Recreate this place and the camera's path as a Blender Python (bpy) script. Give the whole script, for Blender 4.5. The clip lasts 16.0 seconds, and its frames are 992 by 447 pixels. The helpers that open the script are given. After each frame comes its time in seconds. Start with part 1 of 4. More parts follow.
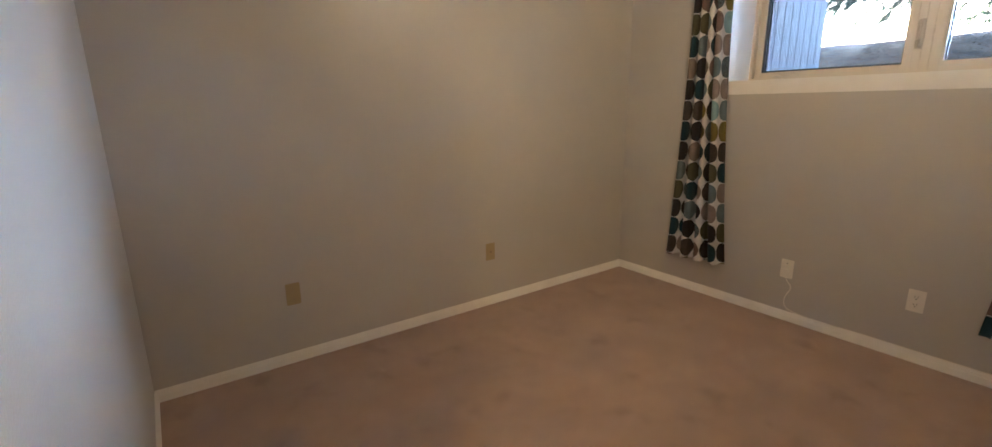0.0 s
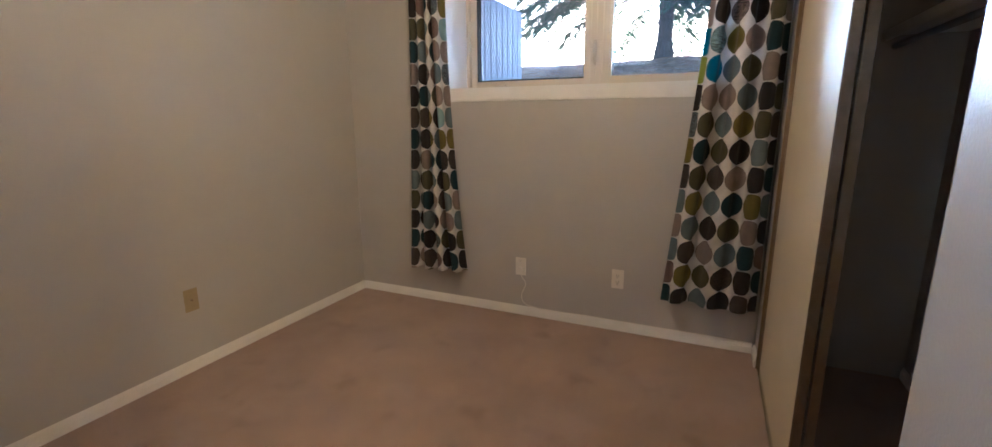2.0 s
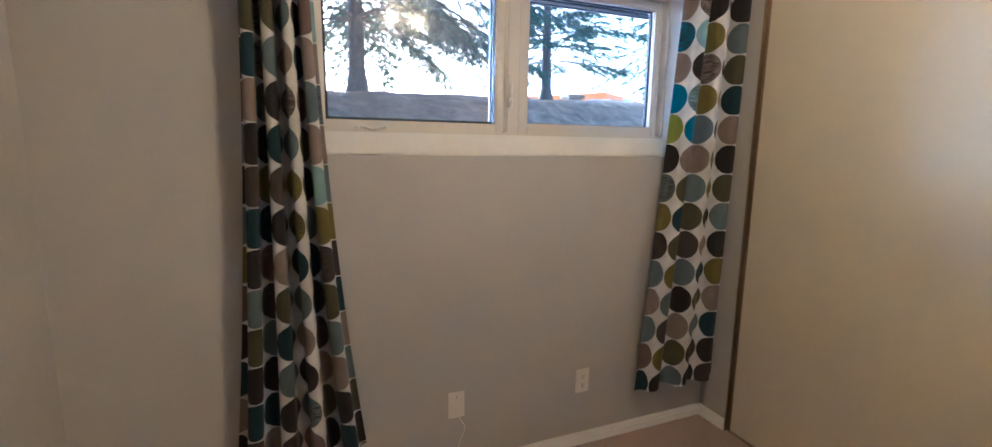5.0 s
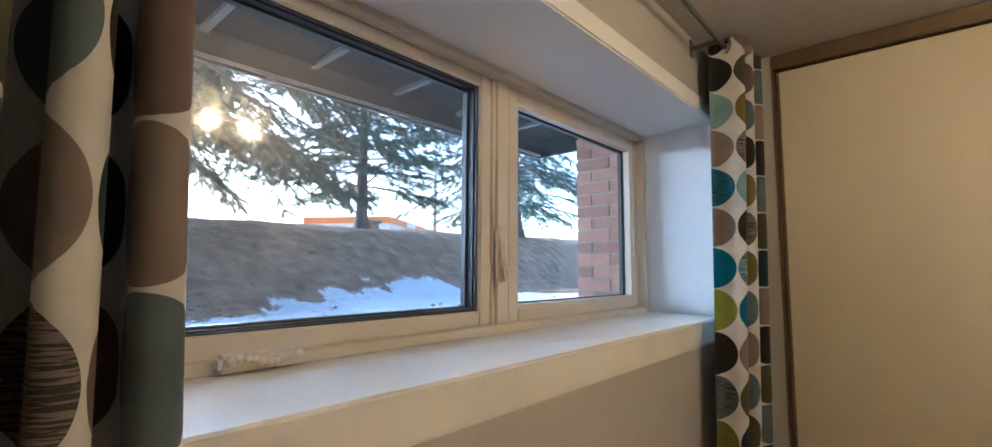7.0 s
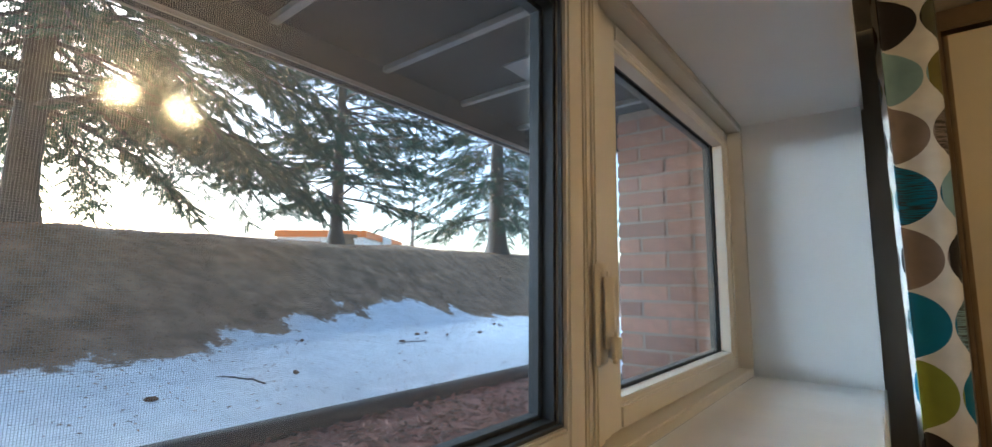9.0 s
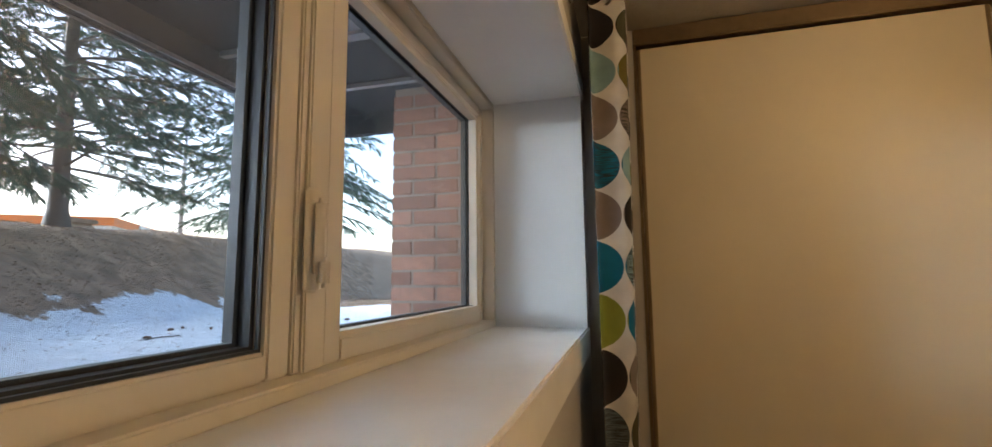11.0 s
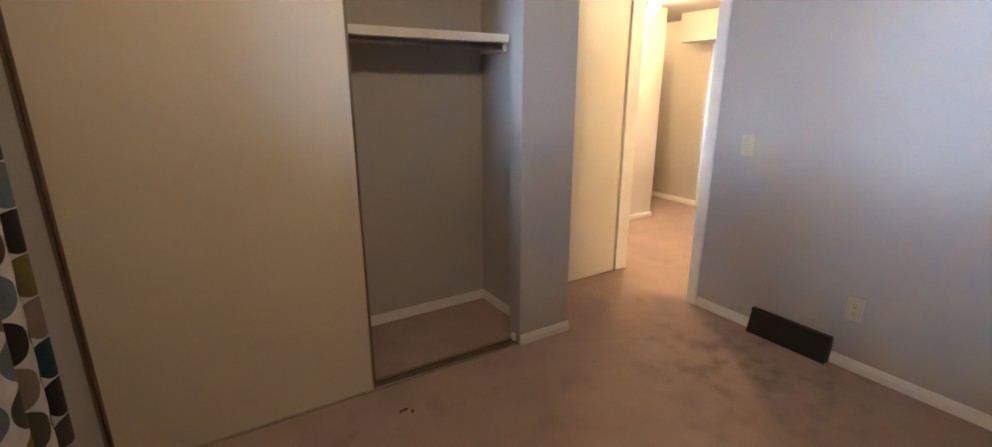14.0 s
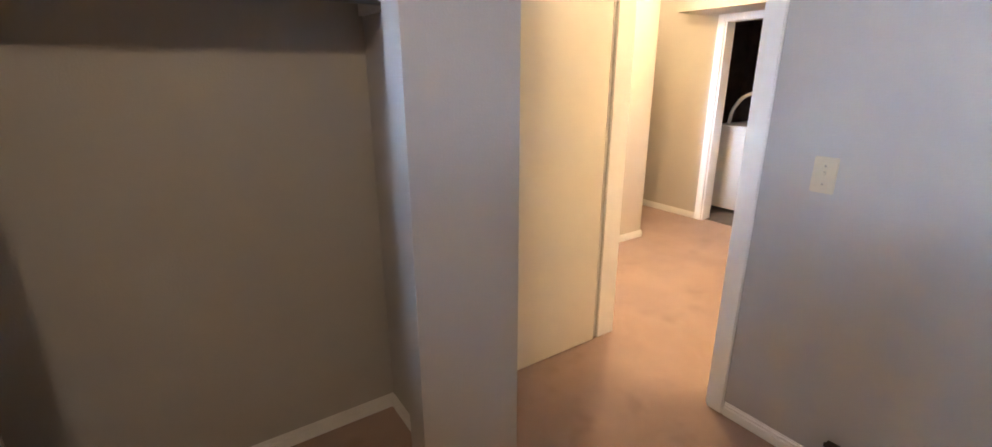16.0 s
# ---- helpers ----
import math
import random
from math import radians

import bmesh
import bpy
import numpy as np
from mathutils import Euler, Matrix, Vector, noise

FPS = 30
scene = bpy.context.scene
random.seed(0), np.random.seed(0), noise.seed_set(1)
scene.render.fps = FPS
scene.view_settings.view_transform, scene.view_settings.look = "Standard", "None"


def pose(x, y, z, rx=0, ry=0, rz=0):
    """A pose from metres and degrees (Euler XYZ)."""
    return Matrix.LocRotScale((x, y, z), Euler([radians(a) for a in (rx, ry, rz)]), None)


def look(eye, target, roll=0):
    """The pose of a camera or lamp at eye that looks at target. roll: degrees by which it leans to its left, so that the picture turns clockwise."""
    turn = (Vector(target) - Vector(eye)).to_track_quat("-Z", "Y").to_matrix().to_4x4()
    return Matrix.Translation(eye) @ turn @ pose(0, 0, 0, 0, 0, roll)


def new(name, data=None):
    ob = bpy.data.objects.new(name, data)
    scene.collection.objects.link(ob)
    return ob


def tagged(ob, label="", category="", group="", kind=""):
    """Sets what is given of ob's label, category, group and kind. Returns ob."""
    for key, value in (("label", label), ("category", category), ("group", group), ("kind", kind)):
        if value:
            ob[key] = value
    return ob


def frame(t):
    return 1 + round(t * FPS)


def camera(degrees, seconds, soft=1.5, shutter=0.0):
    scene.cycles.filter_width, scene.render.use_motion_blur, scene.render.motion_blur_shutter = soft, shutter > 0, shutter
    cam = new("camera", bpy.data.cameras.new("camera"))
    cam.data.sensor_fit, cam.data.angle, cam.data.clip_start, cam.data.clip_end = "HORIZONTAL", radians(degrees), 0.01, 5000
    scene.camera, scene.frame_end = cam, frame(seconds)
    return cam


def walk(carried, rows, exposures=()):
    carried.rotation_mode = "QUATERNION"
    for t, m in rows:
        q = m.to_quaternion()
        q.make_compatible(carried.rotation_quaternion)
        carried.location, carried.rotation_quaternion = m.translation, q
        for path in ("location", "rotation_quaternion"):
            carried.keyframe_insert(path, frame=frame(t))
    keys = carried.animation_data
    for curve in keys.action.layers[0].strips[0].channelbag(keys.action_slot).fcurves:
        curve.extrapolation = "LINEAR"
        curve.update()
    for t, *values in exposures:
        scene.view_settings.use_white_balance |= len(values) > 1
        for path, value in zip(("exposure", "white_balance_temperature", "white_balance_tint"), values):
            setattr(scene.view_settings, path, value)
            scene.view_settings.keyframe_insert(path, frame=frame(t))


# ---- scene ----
cam = camera(92.1, 16.0)
PATH = [
    (0, (0.157, 0.143, 1.331), (1.283, 1.726, 0.854), -0.7),
    (0.5, (0.141, 0.178, 1.333), (1.576, 1.49, 0.864), -0.3),
    (1, (0.127, 0.181, 1.315), (1.752, 1.255, 0.861), -0.1),
    (1.5, (0.242, 0.195, 1.298), (1.977, 1.082, 0.846), -0.2),
    (2, (0.449, 0.293, 1.285), (2.227, 1.099, 0.852), -0.4),
    (2.5, (0.61, 0.518, 1.266), (2.421, 1.253, 0.844), -0.7),
    (3, (0.765, 0.839, 1.249), (2.655, 1.351, 0.841), -0.6),
    (3.2, (0.831, 0.977, 1.242), (2.749, 1.373, 0.834), -0.4),
    (5.3, (1.605, 2.046, 1.456), (3.353, 1.101, 1.224), 1.3),
    (5.5, (1.733, 2.093, 1.477), (3.417, 1.026, 1.322), 1.6),
    (6, (2.024, 2.169, 1.568), (3.538, 0.863, 1.595), 1.2),
    (6.5, (2.364, 2.12, 1.608), (3.746, 0.681, 1.745), 0.6),
    (7, (2.679, 2.019, 1.639), (4.004, 0.533, 1.827), 0.3),
    (7.5, (2.973, 1.92, 1.682), (4.262, 0.406, 1.897), 0.4),
    (8, (3.218, 1.806, 1.71), (4.482, 0.277, 1.966), 0.7),
    (8.2, (3.226, 1.772, 1.722), (4.488, 0.24, 1.976), 0.7),
    (10.3, (3.23, 1.604, 1.655), (4.25, -0.084, 1.965), 0.7),
    (10.5, (3.222, 1.603, 1.64), (4.113, -0.162, 1.942), 0.6),
    (11, (3.113, 1.615, 1.616), (3.644, -0.299, 1.848), -0.6),
    (11.5, (3.017, 1.639, 1.587), (3.156, -0.354, 1.688), -0.9),
    (12, (2.836, 1.653, 1.588), (2.748, -0.344, 1.521), -0.8),
    (12.5, (2.739, 1.694, 1.565), (2.4, -0.267, 1.364), 0.0),
    (13, (2.718, 1.766, 1.478), (2.14, -0.125, 1.184), 0.0),
    (13.5, (2.721, 1.874, 1.41), (1.902, 0.097, 0.999), 0.1),
    (14, (2.63, 1.951, 1.364), (1.621, 0.311, 0.824), -0.1),
    (14.5, (2.398, 1.902, 1.339), (1.276, 0.362, 0.728), -0.3),
    (15, (2.166, 1.711, 1.354), (1.023, 0.196, 0.724), -0.4),
    (15.5, (1.969, 1.378, 1.395), (0.826, -0.13, 0.75), -0.3),
    (16, (1.736, 1.055, 1.381), (0.672, -0.528, 0.778), -0.3),
]
walk(cam, [(t, look(eye, target, roll)) for t, eye, target, roll in PATH], exposures=((0, 2.95, 5000, 12), (0.6, 2.95, 4650, 11), (1.5, 2.95, 4700, 13), (3, 3.0, 4800, 16), (5.5, 3.05, 4500, 11), (6.5, 2.8, 4700, 9), (7, 2.65, 5050, 10), (7.5, 2.6, 5300, 7), (8, 2.4, 5450, 6), (10.5, 2.0, 6100, 12), (11.5, 2.55, 6350, 15), (12, 2.75, 6400, 17), (12.5, 2.55, 5750, 20), (13.2, 2.6, 5200, 20), (14, 2.65, 5050, 17), (15, 2.7, 4800, 16), (16, 2.75, 5000, 17)))

# ---- world and light ----
world = bpy.data.worlds.new("world")
scene.world = world
world.use_nodes = True
wn = world.node_tree
sky = wn.nodes.new("ShaderNodeTexSky")
sky.sky_type, sky.sun_disc = "NISHITA", False
sky.sun_elevation, sky.sun_rotation, sky.dust_density, sky.ozone_density = radians(13), radians(84), 2.0, 2.0
bg = wn.nodes["Background"]
wn.links.new(sky.outputs[0], bg.inputs[0])
bg.inputs[1].default_value = 0.15


def lamp(name, kind, m, energy, colour, size):
    data = bpy.data.lights.new(name, kind)
    data.energy, data.color = energy, colour
    if kind == "SUN":
        data.angle = radians(size)
    else:
        data.shadow_soft_size = size
    ob = new(name, data)
    ob.matrix_basis = m
    return ob


lamp("sun", "SUN", look((30, 3, 7), (0, 0, 0)), 12.2, (0.68, 0.87, 1.0), 50)
LAMP_WARM = (1.0, 0.66, 0.30)
HALL_WARM = (1.0, 0.63, 0.25)
ROOM_GLOW, HALL_GLOW = 29.0, 98.0

# ---- materials ----


def mat(name, colour, rough=0.6, metal=0.0, vary=0.0, scale=6.0, bump=0.0, bump_scale=200.0, spec=0.5, coat=0.0):
    """A surface with a broad mottle and a fine relief."""
    m = bpy.data.materials.new(name)
    m.use_nodes = True
    nt = m.node_tree
    b = nt.nodes["Principled BSDF"]
    b.inputs["Roughness"].default_value, b.inputs["Metallic"].default_value = rough, metal
    b.inputs["Specular IOR Level"].default_value = spec
    b.inputs["Coat Weight"].default_value = coat
    b.inputs["Base Color"].default_value = (*colour, 1)
    tc = nt.nodes.new("ShaderNodeTexCoord")
    if vary:
        n = nt.nodes.new("ShaderNodeTexNoise")
        n.inputs["Scale"].default_value, n.inputs["Detail"].default_value, n.inputs["Roughness"].default_value = scale, 6.0, 0.62
        nt.links.new(tc.outputs["Object"], n.inputs["Vector"])
        mix = nt.nodes.new("ShaderNodeMix")
        mix.data_type = "RGBA"
        ramp = nt.nodes.new("ShaderNodeMapRange")
        ramp.inputs[1].default_value, ramp.inputs[2].default_value = 0.3, 0.7
        nt.links.new(n.outputs[0], ramp.inputs[0])
        nt.links.new(ramp.outputs[0], mix.inputs[0])
        mix.inputs[6].default_value = (*[c * (1 - vary) for c in colour], 1)
        mix.inputs[7].default_value = (*[min(1, c * (1 + vary)) for c in colour], 1)
        nt.links.new(mix.outputs[2], b.inputs["Base Color"])
    if bump:
        n2 = nt.nodes.new("ShaderNodeTexNoise")
        n2.inputs["Scale"].default_value, n2.inputs["Detail"].default_value = bump_scale, 3.0
        nt.links.new(tc.outputs["Object"], n2.inputs["Vector"])
        bp = nt.nodes.new("ShaderNodeBump")
        bp.inputs["Strength"].default_value, bp.inputs["Distance"].default_value = bump, 0.004
        nt.links.new(n2.outputs[0], bp.inputs["Height"])
        nt.links.new(bp.outputs[0], b.inputs["Normal"])
    return m


def glow(name, colour, strength):
    m = bpy.data.materials.new(name)
    m.use_nodes = True
    b = m.node_tree.nodes["Principled BSDF"]
    b.inputs["Base Color"].default_value = (0.8, 0.8, 0.75, 1)
    b.inputs["Emission Color"].default_value, b.inputs["Emission Strength"].default_value = (*colour, 1), strength
    return m


def glass_material(tint=(1, 1, 1)):
    """Thin clear glass: straight through, with a Fresnel mirror on it."""
    m = bpy.data.materials.new("window_glass")
    m.use_nodes = True
    nt = m.node_tree
    nt.nodes.remove(nt.nodes["Principled BSDF"])
    out = nt.nodes["Material Output"]
    tr, gl, mx, lw = (nt.nodes.new(k) for k in ("ShaderNodeBsdfTransparent", "ShaderNodeBsdfGlossy", "ShaderNodeMixShader", "ShaderNodeLayerWeight"))
    tr.inputs[0].default_value = (*tint, 1)
    gl.inputs["Roughness"].default_value = 0.07
    lw.inputs[0].default_value = 0.5
    pw, ma = nt.nodes.new("ShaderNodeMath"), nt.nodes.new("ShaderNodeMath")
    pw.operation, ma.operation = "POWER", "MULTIPLY_ADD"
    pw.inputs[1].default_value, ma.inputs[1].default_value, ma.inputs[2].default_value = 5.0, 0.9, 0.018
    # a faint translucent mix imitates the pale glare veil over the panes
    veil, veil_mix = nt.nodes.new("ShaderNodeBsdfTranslucent"), nt.nodes.new("ShaderNodeMixShader")
    veil.inputs[0].default_value = (0.9, 0.9, 0.9, 1)
    veil_mix.inputs[0].default_value = 0.006
    nt.links.new(tr.outputs[0], veil_mix.inputs[1])
    nt.links.new(veil.outputs[0], veil_mix.inputs[2])
    for a, c in ((lw.outputs["Facing"], pw.inputs[0]), (pw.outputs[0], ma.inputs[0]), (ma.outputs[0], mx.inputs[0]), (veil_mix.outputs[0], mx.inputs[1]), (gl.outputs[0], mx.inputs[2]), (mx.outputs[0], out.inputs[0])):
        nt.links.new(a, c)
    return m


PAINT = mat("greige_wall_paint", (0.47, 0.445, 0.415), 0.34, vary=0.035, scale=2.0, bump=0.22, bump_scale=160)
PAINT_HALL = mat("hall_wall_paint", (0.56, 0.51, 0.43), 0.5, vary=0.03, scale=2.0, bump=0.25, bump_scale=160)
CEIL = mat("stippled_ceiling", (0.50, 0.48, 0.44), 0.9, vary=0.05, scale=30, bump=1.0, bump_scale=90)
TRIM = mat("white_trim_paint", (0.86, 0.84, 0.80), 0.35, vary=0.04, scale=8, bump=0.06, bump_scale=60)
REVEAL = mat("white_reveal_paint", (0.80, 0.80, 0.79), 0.4, vary=0.02, scale=5, bump=0.1, bump_scale=90)
# slightly darker and warmer than the reveal paint
SILL = mat("off_white_sill_paint", (0.78, 0.765, 0.74), 0.45, vary=0.05, scale=6, bump=0.12, bump_scale=80)
DOOR = mat("cream_door_paint", (0.60, 0.525, 0.39), 0.5, vary=0.03, scale=3, bump=0.08, bump_scale=70)
WHITE_DOOR = mat("white_door_paint", (0.78, 0.73, 0.62), 0.38, vary=0.03, scale=3, bump=0.06, bump_scale=60)
BRONZE = mat("bronze_metal", (0.26, 0.19, 0.12), 0.33, 0.75, vary=0.12, scale=20)
VINYL = mat("almond_vinyl", (0.66, 0.61, 0.53), 0.4, vary=0.02, scale=9)
GASKET = mat("black_gasket", (0.035, 0.04, 0.045), 0.45, vary=0.1, scale=40)
PLATE = mat("almond_plate_plastic", (0.36, 0.285, 0.15), 0.35, vary=0.04, scale=30)
PLATE_W = mat("white_plate_plastic", (0.76, 0.72, 0.64), 0.35, vary=0.04, scale=30)
PLATE_I = mat("ivory_plate_plastic", (0.60, 0.52, 0.36), 0.35, vary=0.04, scale=30)
SLOT = mat("dark_slot", (0.02, 0.018, 0.015), 0.7)
VENT = mat("dark_brown_register", (0.035, 0.026, 0.02), 0.42, 0.5, vary=0.2, scale=15)
CHROME = mat("chrome", (0.72, 0.7, 0.66), 0.22, 1.0)
STEEL = mat("dull_steel", (0.3, 0.28, 0.26), 0.4, 0.9, vary=0.1)
GLASS = glass_material()


def carpet_material():
    """Cut-pile carpet with trodden patches and scattered stains."""
    m = mat("beige_carpet", (0.405, 0.283, 0.222), 0.95, vary=0.11, scale=3.2, bump=1.0, bump_scale=420, spec=0.1)
    nt = m.node_tree
    b = nt.nodes["Principled BSDF"]
    b.inputs["Sheen Weight"].default_value = 0.25
    src = b.inputs["Base Color"].links[0].from_socket
    tc = nt.nodes.new("ShaderNodeTexCoord")
    fine = nt.nodes.new("ShaderNodeTexNoise")
    fine.inputs["Scale"].default_value, fine.inputs["Detail"].default_value = 260.0, 3.0
    st = nt.nodes.new("ShaderNodeTexNoise")
    st.inputs["Scale"].default_value, st.inputs["Detail"].default_value = 5.5, 5.0
    rng = nt.nodes.new("ShaderNodeMapRange")
    rng.inputs[1].default_value, rng.inputs[2].default_value, rng.inputs[3].default_value, rng.inputs[4].default_value = 0.58, 0.78, 1.0, 0.74
    r2 = nt.nodes.new("ShaderNodeMapRange")
    r2.inputs[1].default_value, r2.inputs[2].default_value, r2.inputs[3].default_value, r2.inputs[4].default_value = 0.3, 0.7, 0.8, 1.18
    # dirty patch by the heat register
    ds, fall, sp_, dirt, dark = (nt.nodes.new(k) for k in ("ShaderNodeVectorMath", "ShaderNodeMapRange", "ShaderNodeTexNoise", "ShaderNodeMapRange", "ShaderNodeMath"))
    ds.operation = "DISTANCE"
    ds.inputs[1].default_value = (0.38, 0.75, 0)
    fall.inputs[1].default_value, fall.inputs[2].default_value, fall.inputs[3].default_value, fall.inputs[4].default_value = 0.15, 0.75, 0.5, 0.0
    sp_.inputs["Scale"].default_value, sp_.inputs["Detail"].default_value = 8.0, 4.0
    dirt.inputs[1].default_value, dirt.inputs[2].default_value = 0.48, 0.68
    dark.operation = "MULTIPLY"
    keep = nt.nodes.new("ShaderNodeMath")
    keep.operation = "SUBTRACT"
    keep.inputs[0].default_value = 1.0
    both = nt.nodes.new("ShaderNodeMath")
    both.operation = "MULTIPLY"
    for a, c in ((tc.outputs["Object"], ds.inputs[0]), (ds.outputs["Value"], fall.inputs[0]), (tc.outputs["Object"], sp_.inputs["Vector"]), (sp_.outputs[0], dirt.inputs[0]), (dirt.outputs[0], dark.inputs[0]), (fall.outputs[0], dark.inputs[1]), (dark.outputs[0], keep.inputs[1]), (keep.outputs[0], both.inputs[0]), (rng.outputs[0], both.inputs[1])):
        nt.links.new(a, c)
    mul = nt.nodes.new("ShaderNodeMath")
    mul.operation = "MULTIPLY"
    vm = nt.nodes.new("ShaderNodeVectorMath")
    vm.operation = "SCALE"
    for n in (fine, st):
        nt.links.new(tc.outputs["Object"], n.inputs["Vector"])
    for a, c in ((st.outputs[0], rng.inputs[0]), (fine.outputs[0], r2.inputs[0]), (both.outputs[0], mul.inputs[0]), (r2.outputs[0], mul.inputs[1]), (src, vm.inputs[0]), (mul.outputs[0], vm.inputs["Scale"]), (vm.outputs[0], b.inputs["Base Color"])):
        nt.links.new(a, c)
    return m


CARPET = carpet_material()

# ---- mesh helpers ----


def box(bm, x0, x1, y0, y1, z0, z1, bevel=0.0):
    vs = [bm.verts.new((x, y, z)) for x in (x0, x1) for y in (y0, y1) for z in (z0, z1)]
    fs = [bm.faces.new([vs[i] for i in q]) for q in ((0, 1, 3, 2), (4, 6, 7, 5), (0, 4, 5, 1), (2, 3, 7, 6), (0, 2, 6, 4), (1, 5, 7, 3))]
    if bevel:
        es = list({e for f in fs for e in f.edges})
        bmesh.ops.bevel(bm, geom=es, offset=bevel, segments=2, affect="EDGES")
    return bm


def boxes(*rows, bevel=0.0):
    bm = bmesh.new()
    for r in rows:
        box(bm, *r, bevel=bevel)
    return bm


def tube(bm, a, b, r0, r1=None, n=12):
    """A round bar from a to b."""
    a, b = Vector(a), Vector(b)
    d = b - a
    m = Matrix.Translation((a + b) / 2) @ d.to_track_quat("Z", "Y").to_matrix().to_4x4()
    bmesh.ops.create_cone(bm, cap_ends=True, segments=n, radius1=r0, radius2=r0 if r1 is None else r1, depth=d.length, matrix=m)
    return bm


def lathe(bm, profile, centre=(0, 0, 0), n=24):
    """A turned solid from (radius, z) pairs about an upright axis."""
    rings = [[bm.verts.new((centre[0] + r * math.cos(2 * math.pi * i / n), centre[1] + r * math.sin(2 * math.pi * i / n), centre[2] + z)) for i in range(n)] for r, z in profile]
    for a, b in zip(rings, rings[1:]):
        for i in range(n):
            bm.faces.new((a[i], a[(i + 1) % n], b[(i + 1) % n], b[i]))
    bm.faces.new(rings[0][::-1])
    bm.faces.new(rings[-1])
    return bm


def mesh_of(name, bm, material, smooth=False):
    bmesh.ops.recalc_face_normals(bm, faces=bm.faces)
    me = bpy.data.meshes.new(name)
    bm.to_mesh(me)
    bm.free()
    if smooth:
        for p in me.polygons:
            p.use_smooth = True
    if material:
        me.materials.append(material)
    return me


def part(name, bm, material, parent, label="", smooth=False):
    ob = new(name, mesh_of(name, bm, material, smooth))
    ob.parent = parent
    return tagged(ob, label)


def thing(name, m, label, category, group="", kind=""):
    ob = new(name)
    ob.empty_display_size = 0.05
    ob.matrix_basis = m
    return tagged(ob, label, category, group, kind)


def solid(name, bm, material, label, category, kind="structure", smooth=False):
    return tagged(new(name, mesh_of(name, bm, material, smooth)), label, category, "", kind)


# ---- the room: x 0 to 3.245, y 0 (closet front) to 2.685, ceiling 2.455 ----
XW, YL, H = 3.245, 2.685, 2.455
WY0, WY1, WZ0, WZ1 = 0.122, 1.905, 1.466, 2.198
XO, XF = 3.63, 3.53
HC = 2.14
DY0, DY1, DZ = -0.565, 0.125, 2.07

solid("floor", boxes((-5.0, XW, -3.2, YL, -0.1, 0.0)), CARPET, "worn beige cut-pile carpet with faint stains", "carpet floor")
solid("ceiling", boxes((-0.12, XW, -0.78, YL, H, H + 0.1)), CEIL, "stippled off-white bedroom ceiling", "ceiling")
solid("wall_window", boxes((XW, XO, -0.78, WY0, -0.1, H + 0.1), (XW, XO, WY1, YL + 0.12, -0.1, H + 0.1), (XW, XO, WY0, WY1, -0.1, WZ0 - 0.03), (XW, XO, WY0, WY1, WZ1, H + 0.1)), PAINT, "greige painted wall with a deep basement window", "wall")
solid("wall_side", boxes((-0.12, XW, YL, YL + 0.12, -0.1, H + 0.1)), PAINT, "plain greige painted wall with two cover plates", "wall")
solid("wall_door", boxes((-0.12, 0, -0.78, DY0, 0, H), (-0.12, 0, DY1, YL, 0, H), (-0.12, 0, DY0, DY1, DZ, H)), PAINT, "greige painted wall with the bedroom doorway", "wall")
solid("wall_closet_end", boxes((0.948, 1.279, -0.1, 0, 0, H), (0.948, 1.128, -0.655, -0.1, 0, H)), PAINT, "greige painted wall end beside the closet", "wall")
solid("wall_closet_corner", boxes((3.072, XW, -0.1, 0, 0, H)), PAINT, "narrow greige strip of wall behind the curtain", "wall")
solid("wall_back", boxes((0, XW, -0.78, -0.655, 0, H)), PAINT, "greige painted back wall of closet and entry", "wall")

# ---- hall ----
FX, FY0, FY1, FZ = -2.40, -1.53, -0.75, 1.79
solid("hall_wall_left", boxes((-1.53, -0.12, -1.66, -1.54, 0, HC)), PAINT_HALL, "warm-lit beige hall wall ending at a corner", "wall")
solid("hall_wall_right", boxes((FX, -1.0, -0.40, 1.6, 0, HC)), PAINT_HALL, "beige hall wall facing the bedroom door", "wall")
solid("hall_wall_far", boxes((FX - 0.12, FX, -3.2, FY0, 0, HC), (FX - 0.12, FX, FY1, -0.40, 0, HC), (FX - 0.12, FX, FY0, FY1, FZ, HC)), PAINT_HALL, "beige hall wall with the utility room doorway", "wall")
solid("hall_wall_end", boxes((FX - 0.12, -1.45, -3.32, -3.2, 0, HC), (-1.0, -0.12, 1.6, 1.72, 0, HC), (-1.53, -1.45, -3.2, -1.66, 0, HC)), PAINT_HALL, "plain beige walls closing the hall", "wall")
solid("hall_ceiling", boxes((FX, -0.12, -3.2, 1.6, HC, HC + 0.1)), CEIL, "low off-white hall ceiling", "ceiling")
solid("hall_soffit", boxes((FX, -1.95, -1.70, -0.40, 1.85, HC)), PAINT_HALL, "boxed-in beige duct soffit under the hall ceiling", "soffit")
# the gloom of the unlit utility room is put into these colours
UNLIT_WOOD = mat("unlit_bare_wood", (0.075, 0.045, 0.03), 0.8, vary=0.35, scale=9, bump=0.4, bump_scale=60)
CONCRETE = mat("unlit_concrete", (0.13, 0.11, 0.09), 0.85, vary=0.2, scale=5, bump=0.3, bump_scale=90)
solid("utility_wall", boxes((-4.6, -4.5, -2.6, 0.4, 0, 2.4), (-4.5, FX - 0.12, 0.3, 0.4, 0, 2.4), (-4.5, FX - 0.12, -2.6, -2.5, 0, 2.4)), UNLIT_WOOD, "bare timber walls coloured dark for the unlit utility room", "wall")
solid("utility_ceiling", boxes((-4.6, FX - 0.12, -2.6, 0.4, 2.4, 2.5)), UNLIT_WOOD, "open utility room ceiling coloured dark for the unlit void", "ceiling")
